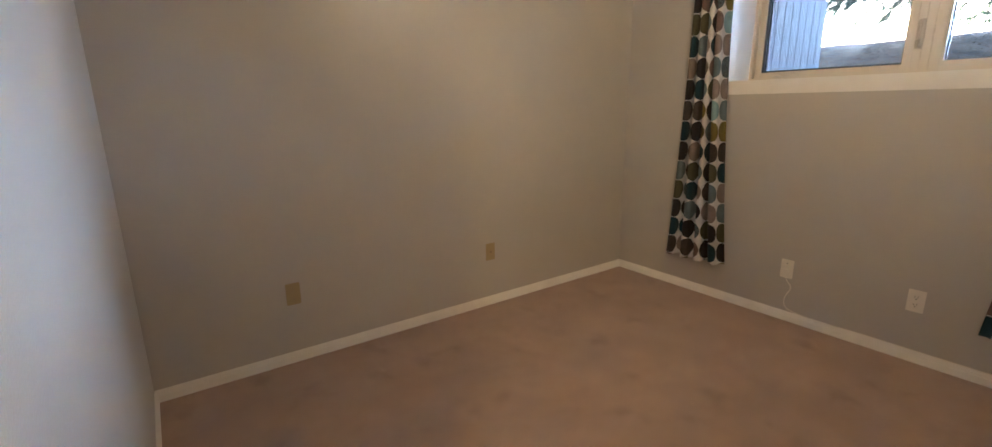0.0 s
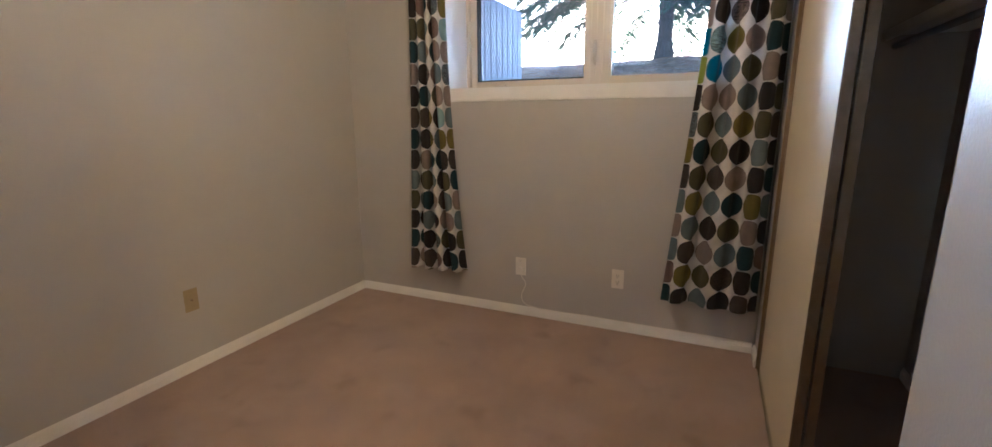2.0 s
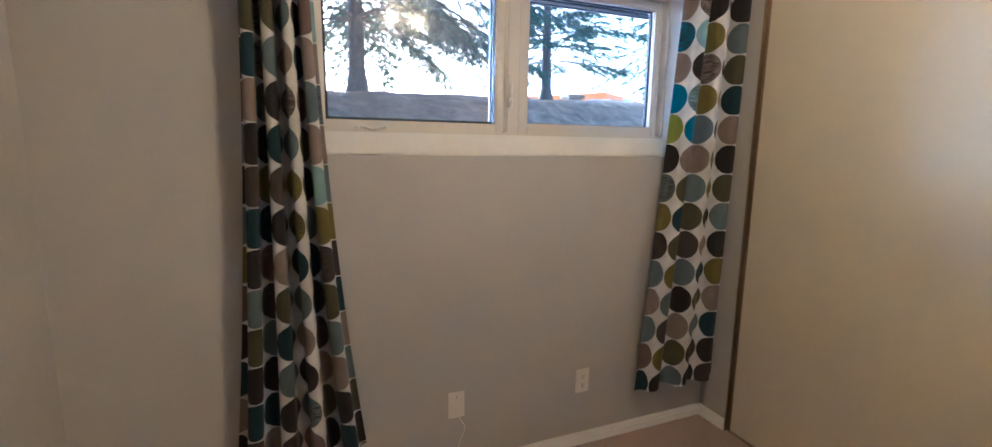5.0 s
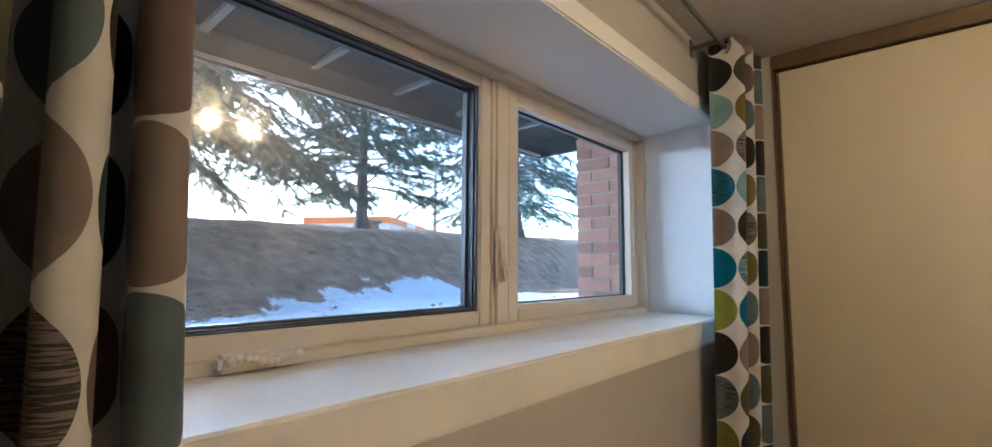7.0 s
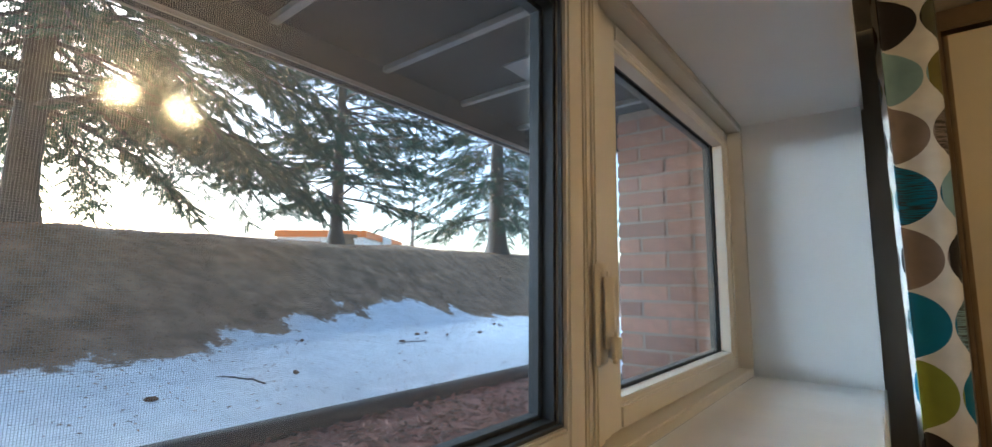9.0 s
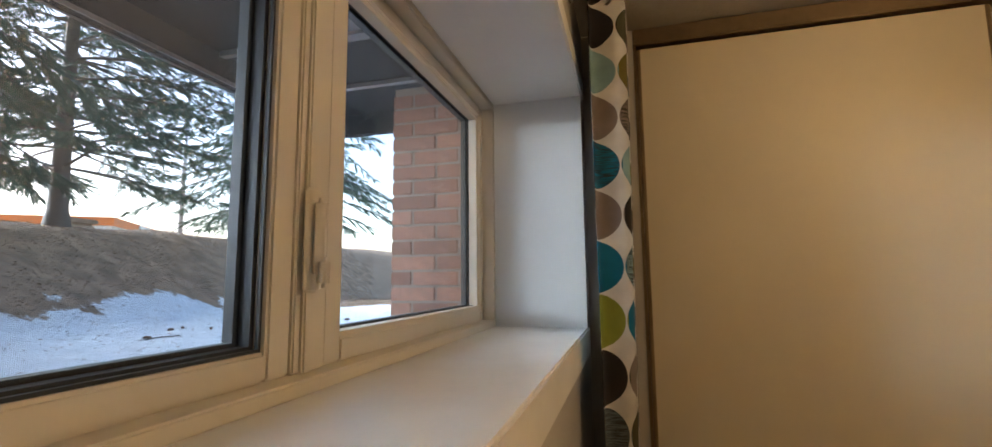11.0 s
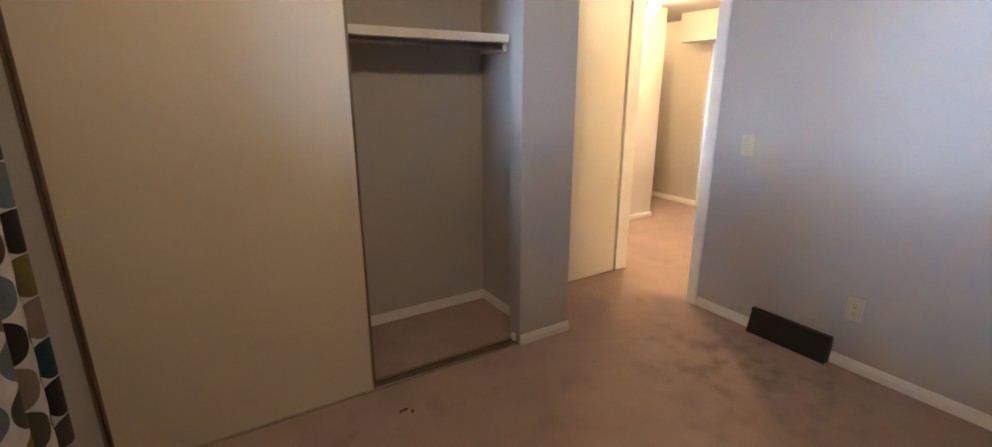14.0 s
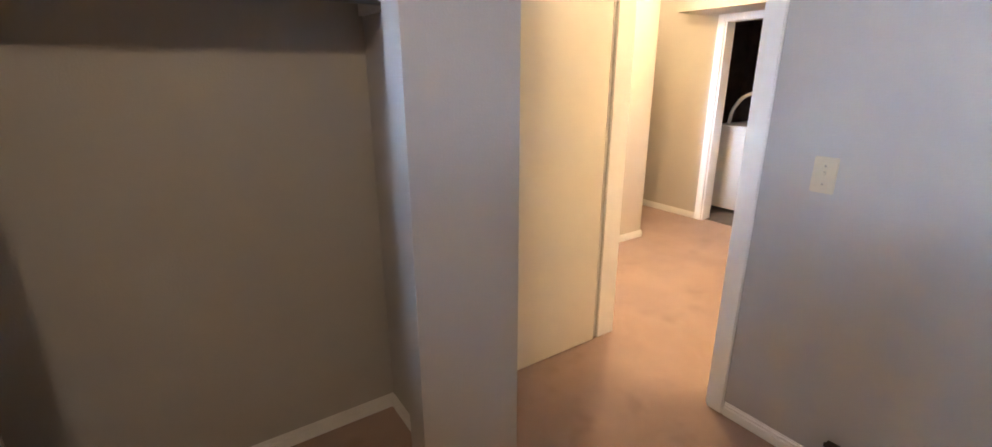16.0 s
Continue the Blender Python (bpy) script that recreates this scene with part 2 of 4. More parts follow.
solid("utility_floor", boxes((-4.5, FX - 0.06, -2.5, 0.3, 0.0, 0.006)), CONCRETE, "bare concrete floor coloured dark for the unlit room", "floor")

# ---- trim ----


def board(name, rows, label="white painted baseboard", category="baseboard", bevel=0.004, material=TRIM):
    solid(name, boxes(*rows, bevel=bevel), material, label, category)


BH, BT = 0.062, 0.013


def skirting(x0, x1, y0, y1, face):
    """A stepped baseboard; face names the side turned to the room."""
    bm = bmesh.new()
    for z0, z1, k in ((0, 0.040, 1.0), (0.040, 0.053, 0.72), (0.053, BH, 0.42)):
        a0, a1, b0, b1 = x0, x1, y0, y1
        if face == "-x":
            a0 = x1 - (x1 - x0) * k
        elif face == "+x":
            a1 = x0 + (x1 - x0) * k
        elif face == "-y":
            b0 = y1 - (y1 - y0) * k
        else:
            b1 = y0 + (y1 - y0) * k
        box(bm, a0, a1, b0, b1, z0, z1, bevel=0.002)
    solid("baseboard", bm, TRIM, "white painted baseboard", "baseboard")


skirting(XW - BT, XW, BT, YL - BT, "-x")
skirting(3.072, XW, 0, BT, "+y")
skirting(0, XW, YL - BT, YL, "-y")
skirting(0, BT, 0.983, YL - BT, "+x")
skirting(0, BT, 0.19, 0.565, "+x")
skirting(0.948 - BT, 1.279, 0, BT, "+y")
skirting(0.948 - BT, 0.948, -0.655, 0, "-x")
skirting(1.128, XW, -0.655, -0.655 + BT, "+y")
skirting(1.128, 1.128 + BT, -0.642, -0.1, "+x")
skirting(-1.53 - BT, -0.14, -1.54, -1.54 + BT, "+y")
skirting(FX, FX + BT, -3.2, FY0 - 0.07, "+x")
skirting(-1.0, -1.0 + BT, -0.40, 1.6, "+x")
CW = 0.062
for side, (y0, y1) in enumerate(((DY1 - 0.005, DY1 + CW), (DY0 - CW, DY0 + 0.005))):
    board("trim", [(0, 0.015, y0, y1, 0, DZ + CW)], "white painted door casing", "door casing")
    board("trim", [(-0.135, -0.12, y0, y1, 0, DZ + CW)], "white painted door casing", "door casing")
board("trim", [(0, 0.0145, DY0 + 0.005, DY1 - 0.005, DZ - 0.005, DZ + CW)], "white painted door casing", "door casing")
board("trim", [(-0.119, 0.002, DY1 - 0.02, DY1 - 0.002, 0, DZ - 0.006)], "white painted door jamb", "door jamb")
board("trim", [(-0.119, 0.002, DY0 + 0.002, DY0 + 0.02, 0, DZ - 0.006)], "white painted door jamb", "door jamb")
board("trim", [(-0.119, 0.002, DY0 + 0.02, DY1 - 0.02, DZ - 0.024, DZ - 0.006)], "white painted door jamb", "door jamb")
board("trim", [(-0.085, -0.045, DY1 - 0.032, DY1 - 0.02, 0, DZ - 0.024)], "white painted door stop strip", "door stop", 0.002)
board("trim", [(FX, FX + 0.015, FY0 - 0.065, FY0, 0, FZ + 0.065)], "white painted door casing", "door casing")
board("trim", [(FX, FX + 0.015, FY0, FY1, FZ, FZ + 0.065)], "white painted door casing", "door casing")
board("trim", [(FX - 0.125, FX + 0.002, FY0 + 0.001, FY0 + 0.018, 0, FZ - 0.001)], "white painted door jamb", "door jamb")
solid("strike_plate", boxes((-0.038, -0.008, DY1 - 0.0215, DY1 - 0.0195, 0.94, 1.003)), STEEL, "small metal strike plate in the door jamb", "strike plate", "")

# bedroom door, open into the entry
door = thing("bedroom_door", pose(0.045, -0.532, 0.012), "plain cream flush door standing open beside the wall", "door")
part("door_slab", boxes((0, 0.66, -0.035, 0, 0, 2.04), bevel=0.002), WHITE_DOOR, door)
knob = lathe(bmesh.new(), [(0.028, 0), (0.028, 0.006), (0.011, 0.012), (0.011, 0.035), (0.024, 0.042), (0.028, 0.055), (0.02, 0.068), (0.006, 0.07)])
bmesh.ops.rotate(knob, verts=knob.verts, matrix=Matrix.Rotation(radians(-90), 3, "X"))
bmesh.ops.translate(knob, verts=knob.verts, vec=(0.60, 0.0, 0.95))
part("door_knob", knob, CHROME, door, "round metal door knob", True)
for z in (0.22, 1.02, 1.8):
    part("hinge", tube(bmesh.new(), (-0.004, -0.038, z - 0.045), (-0.004, -0.038, z + 0.045), 0.005), STEEL, door)

# window: sill, head board, reveals, frame
solid("window_sill", boxes((XW - 0.006, XF + 0.004, WY0 - 0.05, WY1 + 0.05, WZ0 - 0.082, WZ0 + 0.0015), bevel=0.005), SILL, "deep white painted window sill board", "window sill")
solid("window_head", boxes((XW - 0.008, XF + 0.004, WY0 - 0.05, WY1 + 0.05, WZ1 - 0.003, WZ1 + 0.058), bevel=0.005), REVEAL, "white painted board over the window recess", "window trim")
solid("window_reveal", boxes((XW - 0.002, XF + 0.004, WY0 - 0.01, WY0 + 0.004, WZ0 - 0.001, WZ1 - 0.002)), REVEAL, "white painted side of the window recess", "window reveal")
solid("window_reveal", boxes((XW - 0.002, XF + 0.004, WY1 - 0.004, WY1 + 0.01, WZ0 - 0.001, WZ1 - 0.002)), REVEAL, "white painted side of the window recess", "window reveal")
window = thing("window_1", pose(0, 0, 0), "almond vinyl window with a crank casement and a fixed pane", "window", kind="structure")


def ring(bm, x0, x1, y0, y1, z0, z1, w, wb=None, bevel=0.003):
    wb = wb or w
    box(bm, x0, x1, y0, y1, z0, z0 + wb, bevel=bevel)
    box(bm, x0, x1, y0, y1, z1 - w, z1, bevel=bevel)
    box(bm, x0, x1, y0, y0 + w, z0 + wb, z1 - w, bevel=bevel)
    box(bm, x0, x1, y1 - w, y1, z0 + wb, z1 - w, bevel=bevel)
    return bm


MY0, MY1 = 0.972, 1.045
XS = XF + 0.036
part("window_frame", ring(bmesh.new(), XF, XF + 0.099, WY0, WY1, WZ0, WZ1, 0.02, 0.022), VINYL, window)
part("mullion", boxes((XS - 0.004, XF + 0.098, MY0, MY1, WZ0 + 0.022, WZ1 - 0.02), (XS - 0.012, XS - 0.002, MY1 - 0.036, MY1 - 0.012, WZ0 + 0.022, WZ1 - 0.02), bevel=0.003), VINYL, window)
G1 = (1.089, 1.843, 1.526, 2.144)
G2 = (0.174, 0.926, 1.526, 2.142)
for (y0, y1, z0, z1), (o0, o1), name in ((G1, (MY1, WY1 - 0.02), "opening casement sash"), (G2, (WY0 + 0.02, MY0), "fixed window sash")):
    bm = bmesh.new()
    for a, b, c, d in ((o0, y0, WZ0 + 0.022, WZ1 - 0.02), (y1, o1, WZ0 + 0.022, WZ1 - 0.02), (y0, y1, WZ0 + 0.022, z0), (y0, y1, z1, WZ1 - 0.02)):
        box(bm, XS, XS + 0.055, a, b, c, d, bevel=0.004)
    sash = part("sash", bm, VINYL, window, name)
    bm = bmesh.new()
    ring(bm, XS + 0.010, XS + 0.016, y0 - 0.002, y1 + 0.002, z0 - 0.002, z1 + 0.002, 0.006, bevel=0)
    ring(bm, XS + 0.022, XS + 0.040, y0 - 0.002, y1 + 0.002, z0 - 0.002, z1 + 0.002, 0.009, bevel=0)
    ring(bm, XS + 0.044, XS + 0.060, y0 - 0.002, y1 + 0.002, z0 - 0.002, z1 + 0.002, 0.014, bevel=0)
    part("gasket", bm, GASKET, sash, "black rubber glazing gasket")
    if y0 < 0.5:
        part("glazing_bead", ring(bmesh.new(), XS + 0.006, XS + 0.036, y0 - 0.003, y1 + 0.003, z0 - 0.003, z1 + 0.003, 0.0115, bevel=0.002), VINYL, sash, "almond glazing bead")
    pane = part("pane", boxes((XS + 0.0405, XS + 0.0435, y0 + 0.001, y1 - 0.001, z0 + 0.001, z1 - 0.001)), GLASS, sash, "clear glass pane")
    pane.visible_shadow = False
# crank and lock
crank = part("crank_handle", boxes((XF - 0.03, XF + 0.006, 1.60, 1.738, WZ0 + 0.006, WZ0 + 0.034), bevel=0.007), VINYL, window, "folded almond crank handle")
bm = bmesh.new()
pts = [Vector((XF - 0.034, 1.73 - 0.012 * i, WZ0 + 0.024 + 0.006 * math.sin(i * 0.8))) for i in range(11)]
for a, b in zip(pts, pts[1:]):
    tube(bm, a, b, 0.007, n=8)
part("crank_arm", bm, VINYL, crank, "", True)
bm = boxes((XS - 0.019, XS - 0.010, 1.008, 1.042, 1.60, 1.75), bevel=0.004)
box(bm, XS - 0.036, XS - 0.018, 1.014, 1.036, 1.618, 1.735, bevel=0.008)
box(bm, XS - 0.046, XS - 0.026, 1.016, 1.034, 1.606, 1.65, bevel=0.007)
part("lock_lever", bm, VINYL, window, "almond casement lock lever", True)
# fly screen outside the casement
bm = bmesh.new()
y0, y1, z0, z1 = G1
xs, wr, step = XF + 0.103, 0.00011, 0.0016
ny, nz = int((y1 - y0) / step), int((z1 - z0) / step)
for i in range(ny):
    y = y0 + step * (i + 0.5)
    q = [bm.verts.new(p) for p in ((xs, y - wr, z0), (xs, y + wr, z0), (xs, y + wr, z1), (xs, y - wr, z1))]
    bm.faces.new(q)
for i in range(nz):
    z = z0 + step * (i + 0.5)
    q = [bm.verts.new(p) for p in ((xs + 0.0002, y0, z - wr), (xs + 0.0002, y1, z - wr), (xs + 0.0002, y1, z + wr), (xs + 0.0002, y0, z + wr))]
    bm.faces.new(q)
screen = part("fly_screen", bm, STEEL, window, "fine grey fly screen mesh")
tagged(screen, kind="stuff")

# ---- closet ----
solid("closet_header", boxes((1.279, 3.072, -0.09, 0.008, 2.397, H - 0.002), bevel=0.004), BRONZE, "bronze metal head track of the sliding doors", "door track")
board("closet_frame", [(3.063, 3.072, -0.09, 0.004, 0, 2.397)], "bronze metal side frame of the closet", "door frame", 0.002, BRONZE)
board("closet_track", [(1.279, 3.054, -0.085, -0.06, 0, 0.012), (1.279, 3.054, -0.05, -0.03, 0, 0.012)], "bronze metal floor track of the closet", "door track", 0.002, BRONZE)

# front lip in a brighter metal than the rest of the track
board("closet_track_lip", [(1.279, 3.054, -0.02, -0.002, 0, 0.013)], "bright metal lip of the closet track", "door track", 0.003, CHROME)

def sliding_door(y, x0, x1):
    d = thing("closet_door", pose(x0, y, 0.013), "tall cream sliding closet door with bronze edges", "closet door", "closet doors")
    w = x1 - x0
    part("panel", boxes((0.011, w - 0.011, -0.011, 0.011, 0.0, 2.376)), DOOR, d)
    part("edge_strip", boxes((0, 0.012, -0.015, 0.015, 0, 2.376), bevel=0.003), BRONZE, d, "bronze edge strip")
    part("edge_strip", boxes((w - 0.012, w, -0.015, 0.015, 0, 2.376), bevel=0.003), BRONZE, d, "bronze edge strip")


sliding_door(-0.025, 2.085, 3.061)
sliding_door(-0.068, 2.115, 3.061)
solid("door_guide", boxes((1.28, 1.298, -0.062, -0.03, 0.012, 0.055), bevel=0.005), PLATE_W, "small white plastic sliding door guide", "door guide", "")
shelf = thing("closet_shelf", pose(1.128, -0.655, 1.648), "cream painted closet shelf over a hanging rod", "shelf")
part("shelf_board", boxes((0, 2.115, 0, 0.30, -0.018, 0.0)), TRIM, shelf)
part("shelf_lip", boxes((0, 2.115, 0.282, 0.301, -0.042, 0.001), bevel=0.003), TRIM, shelf)
part("cleat", boxes((0, 0.018, 0.013, 0.28, -0.085, -0.018)), TRIM, shelf)
part("hanging_rod", tube(bmesh.new(), (0.0, 0.25, -0.064), (2.115, 0.25, -0.064), 0.013), STEEL, shelf, "metal hanging rod", True)

# ---- plates, register, cable ----


def wall_plate(kind, m, material, label):
    """A cover plate in the local x-z plane, facing -y."""
    t = thing("wall_plate", m, label, "wall plate")
    part("cover", boxes((-0.036, 0.036, -0.006, 0.0, -0.059, 0.059), bevel=0.0025), material, t)
    if kind == "outlet":
        for z in (-0.02, 0.02):
            s = lathe(bmesh.new(), [(0.0165, 0), (0.0165, 0.002), (0.015, 0.0028)], n=20)
            bmesh.ops.rotate(s, verts=s.verts, matrix=Matrix.Rotation(radians(90), 3, "X"))
            bmesh.ops.translate(s, verts=s.verts, vec=(0, -0.0058, z))
            socket = part("socket", s, material, t)
            part("slot", boxes((-0.0075, -0.0052, -0.0093, -0.0084, z - 0.001, z + 0.009), (0.0052, 0.0075, -0.0093, -0.0084, z - 0.001, z + 0.008), (-0.0025, 0.0025, -0.0093, -0.0084, z - 0.011, z - 0.006)), SLOT, socket)
    elif kind == "switch":
        part("toggle", boxes((-0.005, 0.005, -0.018, -0.005, 0.0, 0.012), (-0.0065, 0.0065, -0.0075, -0.0055, -0.014, 0.014), bevel=0.001), material, t)
        for z in (-0.03, 0.03):
            part("screw", tube(bmesh.new(), (0, -0.0055, z), (0, -0.0072, z), 0.003, n=10), STEEL, t)
    elif kind == "jack":
        part("jack", tube(bmesh.new(), (0, -0.005, 0), (0, -0.012, 0), 0.006, n=12), BRONZE, t)
    elif kind == "phone":
        part("jack", boxes((-0.012, 0.012, -0.014, -0.005, -0.026, -0.002), bevel=0.002), PLATE_W, t)
        part("screw", tube(bmesh.new(), (0, -0.0055, 0.035), (0, -0.0072, 0.035), 0.003, n=10), STEEL, t)
    else:
        for z in (-0.03, 0.03):
            part("screw", tube(bmesh.new(), (0, -0.0055, z), (0, -0.0072, z), 0.003, n=10), STEEL, t)
        part("cap", boxes((-0.009, 0.009, -0.0085, -0.0055, -0.016, 0.016), bevel=0.001), PLATE, t)
    return t


wall_plate("blank", pose(0.65, YL, 0.385), PLATE, "almond plastic cover plate on the wall")
wall_plate("jack", pose(1.913, YL, 0.378), PLATE, "almond plate with a dark cable jack")
wall_plate("phone", pose(XW, 1.383, 0.333, 0, 0, -90), PLATE_W, "white telephone plate with a cord plugged in")
wall_plate("outlet", pose(XW, 0.758, 0.33, 0, 0, -90), PLATE_W, "white duplex outlet under the window")
wall_plate("outlet", pose(0, 1.045, 0.318, 0, 0, 90), PLATE_I, "ivory duplex outlet beside the floor register")
wall_plate("switch", pose(0, 0.385, 1.058, 0, 0, 90), PLATE_I, "ivory toggle light switch by the door")

cord = bpy.data.curves.new("telephone_cord", "CURVE")
cord.dimensions, cord.bevel_depth, cord.bevel_resolution, cord.resolution_u = "3D", 0.0024, 2, 8
sp = cord.splines.new("BEZIER")
way = [(XW - 0.012, 1.383, 0.31), (XW - 0.02, 1.37, 0.27), (XW - 0.008, 1.347, 0.225), (XW - 0.007, 1.374, 0.14), (XW - 0.007, 1.362, 0.09), (XW - 0.008, 1.30, 0.068), (XW - 0.007, 0.95, 0.066), (XW - 0.007, 0.5, 0.065), (XW - 0.007, 0.12, 0.065)]
sp.bezier_points.add(len(way) - 1)
for p, w in zip(sp.bezier_points, way):
    p.co, p.handle_left_type, p.handle_right_type = w, "AUTO", "AUTO"
cord.materials.append(PLATE_W)
tagged(new("telephone_cord", cord), "thin white telephone cord hanging from the wall plate", "cord")

reg = thing("floor_register", pose(0, 0.774, 0), "dark brown metal baseboard heat register against the wall", "heat register")
bm = bmesh.new()
prof = [(0.001, 0.0), (0.062, 0.0), (0.062, 0.012), (0.030, 0.128), (0.022, 0.140), (0.001, 0.140)]
ends = [[bm.verts.new((x, y, z)) for x, z in prof] for y in (-0.208, 0.208)]
for i in range(len(prof)):
    j = (i + 1) % len(prof)
    bm.faces.new((ends[0][i], ends[0][j], ends[1][j], ends[1][i]))
bm.faces.new(ends[0])
bm.faces.new(ends[1][::-1])
body = part("body", bm, VENT, reg)
fin = bmesh.new()
tube(fin, (0.0625, 0, 0.02), (0.034, 0, 0.118), 0.0016, n=4)
fin = mesh_of("fin", fin, VENT)
for i in range(38):
    f = new("fin", fin)
    f.parent = reg
    f.location = (0, -0.195 + i * 0.0105, 0)
part("rim", boxes((0.020, 0.034, -0.212, 0.212, 0.126, 0.143), bevel=0.003), VENT, reg)

# scraps on the carpet
LEAF = mat("dry_leaf", (0.05, 0.03, 0.018), 0.9, vary=0.3, scale=60)
for x, y, r, a in ((2.03, 0.20, 0.022, 0.3), (2.0, 0.225, 0.014, 1.2), (1.05, 0.35, 0.006, 2.0), (0.9, 0.62, 0.005, 0.6)):
    bm = bmesh.new()
    c = bm.verts.new((0, 0, 0.006))
    rim = [bm.verts.new((r * (1.1 - 0.5 * (i % 2)) * math.cos(i * 0.7), 0.5 * r * (1.1 - 0.4 * (i % 2)) * math.sin(i * 0.7), 0.001 + 0.004 * (i % 3))) for i in range(9)]
    for i in range(9):
        bm.faces.new((c, rim[i], rim[(i + 1) % 9]))
    s = solid("leaf_scrap", bm, LEAF, "small dry leaf scrap lying on the carpet", "debris", "")
    s.matrix_basis = pose(x, y, 0, 0, 0, a * 57)

# ---- lamps ----


def bulb_lamp(x, y, z, turn, colour, strength, label, name):
    """A round ceiling base with two bare glowing bulbs."""
    lit = glow("lit_bulb_glass", colour, strength)
    t = thing(name, pose(x, y, z, 0, 0, turn), label, "ceiling lamp")
    part("base", lathe(bmesh.new(), [(0.06, 0), (0.065, -0.008), (0.06, -0.03), (0.03, -0.036)]), TRIM, t, "", True)
    for d in ((-0.05, -0.10, -0.085), (0.08, 0.05, -0.07)):
        v = Vector(d)
        part("socket", tube(bmesh.new(), v * 0.15 + Vector((0, 0, -0.02)), v * 0.5 + Vector((0, 0, -0.025)), 0.018), TRIM, t, "", True)
        b = bmesh.new()
        bmesh.ops.create_uvsphere(b, u_segments=20, v_segments=12, radius=0.047, matrix=Matrix.Translation(v * 0.95 + Vector((0, 0, -0.03))) @ v.to_track_quat("Z", "Y").to_matrix().to_4x4() @ Matrix.Diagonal((0.9, 0.9, 1.25, 1)))
        part("bulb", b, lit, t, "lit frosted bulb", True)


bulb_lamp(1.95, 1.17, H, 40, LAMP_WARM, ROOM_GLOW, "bedroom ceiling lamp with two lit bare bulbs", "ceiling_lamp")
bulb_lamp(-0.84, -1.08, HC, 0, HALL_WARM, HALL_GLOW, "hall ceiling lamp with two lit bare bulbs", "hall_lamp")
# out of view, added as weak fill for the far end of the hall
bulb_lamp(-1.95, -2.4, HC, 0, HALL_WARM, HALL_GLOW * 0.13, "unseen dim fill lamp added round the hall corner", "hall_lamp")
# unseen lamp, added for the light on the open door and carpet
bulb_lamp(-0.62, 0.60, HC, 0, HALL_WARM, HALL_GLOW * 0.5, "unseen fill lamp added to light the open door", "hall_lamp")

# ---- curtains ----
PITCH = 0.1345


def dotted_cloth():
    """White cloth printed with a square grid of touching discs, some of them hatched."""
    m = bpy.data.materials.new("dotted_curtain_cloth")
    m.use_nodes = True
    nt = m.node_tree
    b = nt.nodes["Principled BSDF"]
    b.inputs["Roughness"].default_value = 0.85
    b.inputs["Sheen Weight"].default_value = 0.12
    N, L = nt.nodes.new, nt.links.new
    uv, dye = N("ShaderNodeUVMap"), N("ShaderNodeAttribute")
    uv.uv_map, dye.attribute_name = "UVMap", "dye"

    def vmath(op, a, vec=None):
        n = N("ShaderNodeVectorMath")
        n.operation = op
        L(a, n.inputs[0])
        if vec is not None:
            n.inputs[1].default_value = vec
        return n

    def math_(op, a, v=0.0, c=None):
        n = N("ShaderNodeMath")
        n.operation = op
        L(a, n.inputs[0])
        if c is None:
            n.inputs[1].default_value = v
        else:
            L(c, n.inputs[1])
        return n

    def blend(fac, one, two):
        n = N("ShaderNodeMix")
        n.data_type = "RGBA"
        L(fac, n.inputs[0])
        for sock, val in ((n.inputs[6], one), (n.inputs[7], two)):
            if isinstance(val, tuple):
                sock.default_value = val
            else:
                L(val, sock)
        return n

    fr = vmath("FRACTION", vmath("MULTIPLY", uv.outputs[0], (1 / PITCH, 1 / PITCH, 1)).outputs[0])
    ln = vmath("LENGTH", vmath("SUBTRACT", fr.outputs[0], (0.5, 0.5, 0)).outputs[0])
    disc = math_("LESS_THAN", ln.outputs["Value"], 0.487)
    # hatching: thin wavy threads across the disc
    hn = N("ShaderNodeTexNoise")
    hn.inputs["Scale"].default_value, hn.inputs["Detail"].default_value = 1.0, 2.0
    L(vmath("MULTIPLY", uv.outputs[0], (22.0, 480.0, 1)).outputs[0], hn.inputs["Vector"])
    hatch = math_("MULTIPLY", math_("GREATER_THAN", hn.outputs[0], 0.5).outputs[0], c=dye.outputs["Alpha"])
    inked = blend(math_("MULTIPLY", hatch.outputs[0], 0.82).outputs[0], dye.outputs["Color"], (0.02, 0.018, 0.02, 1))
    # ink is uneven over the cloth
    un = N("ShaderNodeTexNoise")
    un.inputs["Scale"].default_value, un.inputs["Detail"].default_value = 14.0, 5.0
    L(uv.outputs[0], un.inputs["Vector"])
    ur = N("ShaderNodeMapRange")
    ur.inputs[1].default_value, ur.inputs[2].default_value, ur.inputs[3].default_value, ur.inputs[4].default_value = 0.3, 0.7, 0.86, 1.12
    L(un.outputs[0], ur.inputs[0])
    col = vmath("SCALE", blend(disc.outputs[0], (0.70, 0.68, 0.65, 1), inked.outputs[2]).outputs[2])
    L(ur.outputs[0], col.inputs["Scale"])
    L(col.outputs[0], b.inputs["Base Color"])
    wv = N("ShaderNodeTexNoise")
    wv.inputs["Scale"].default_value = 900.0
    L(uv.outputs[0], wv.inputs["Vector"])
    bp = N("ShaderNodeBump")
    bp.inputs["Strength"].default_value, bp.inputs["Distance"].default_value = 0.3, 0.001
    L(wv.outputs[0], bp.inputs["Height"])
    # a little light comes through the weave
    tl, ms = N("ShaderNodeBsdfTranslucent"), N("ShaderNodeMixShader")
    L(col.outputs[0], tl.inputs[0])
    ms.inputs[0].default_value = 0.28
    L(bp.outputs[0], b.inputs["Normal"])
    L(b.outputs[0], ms.inputs[1])
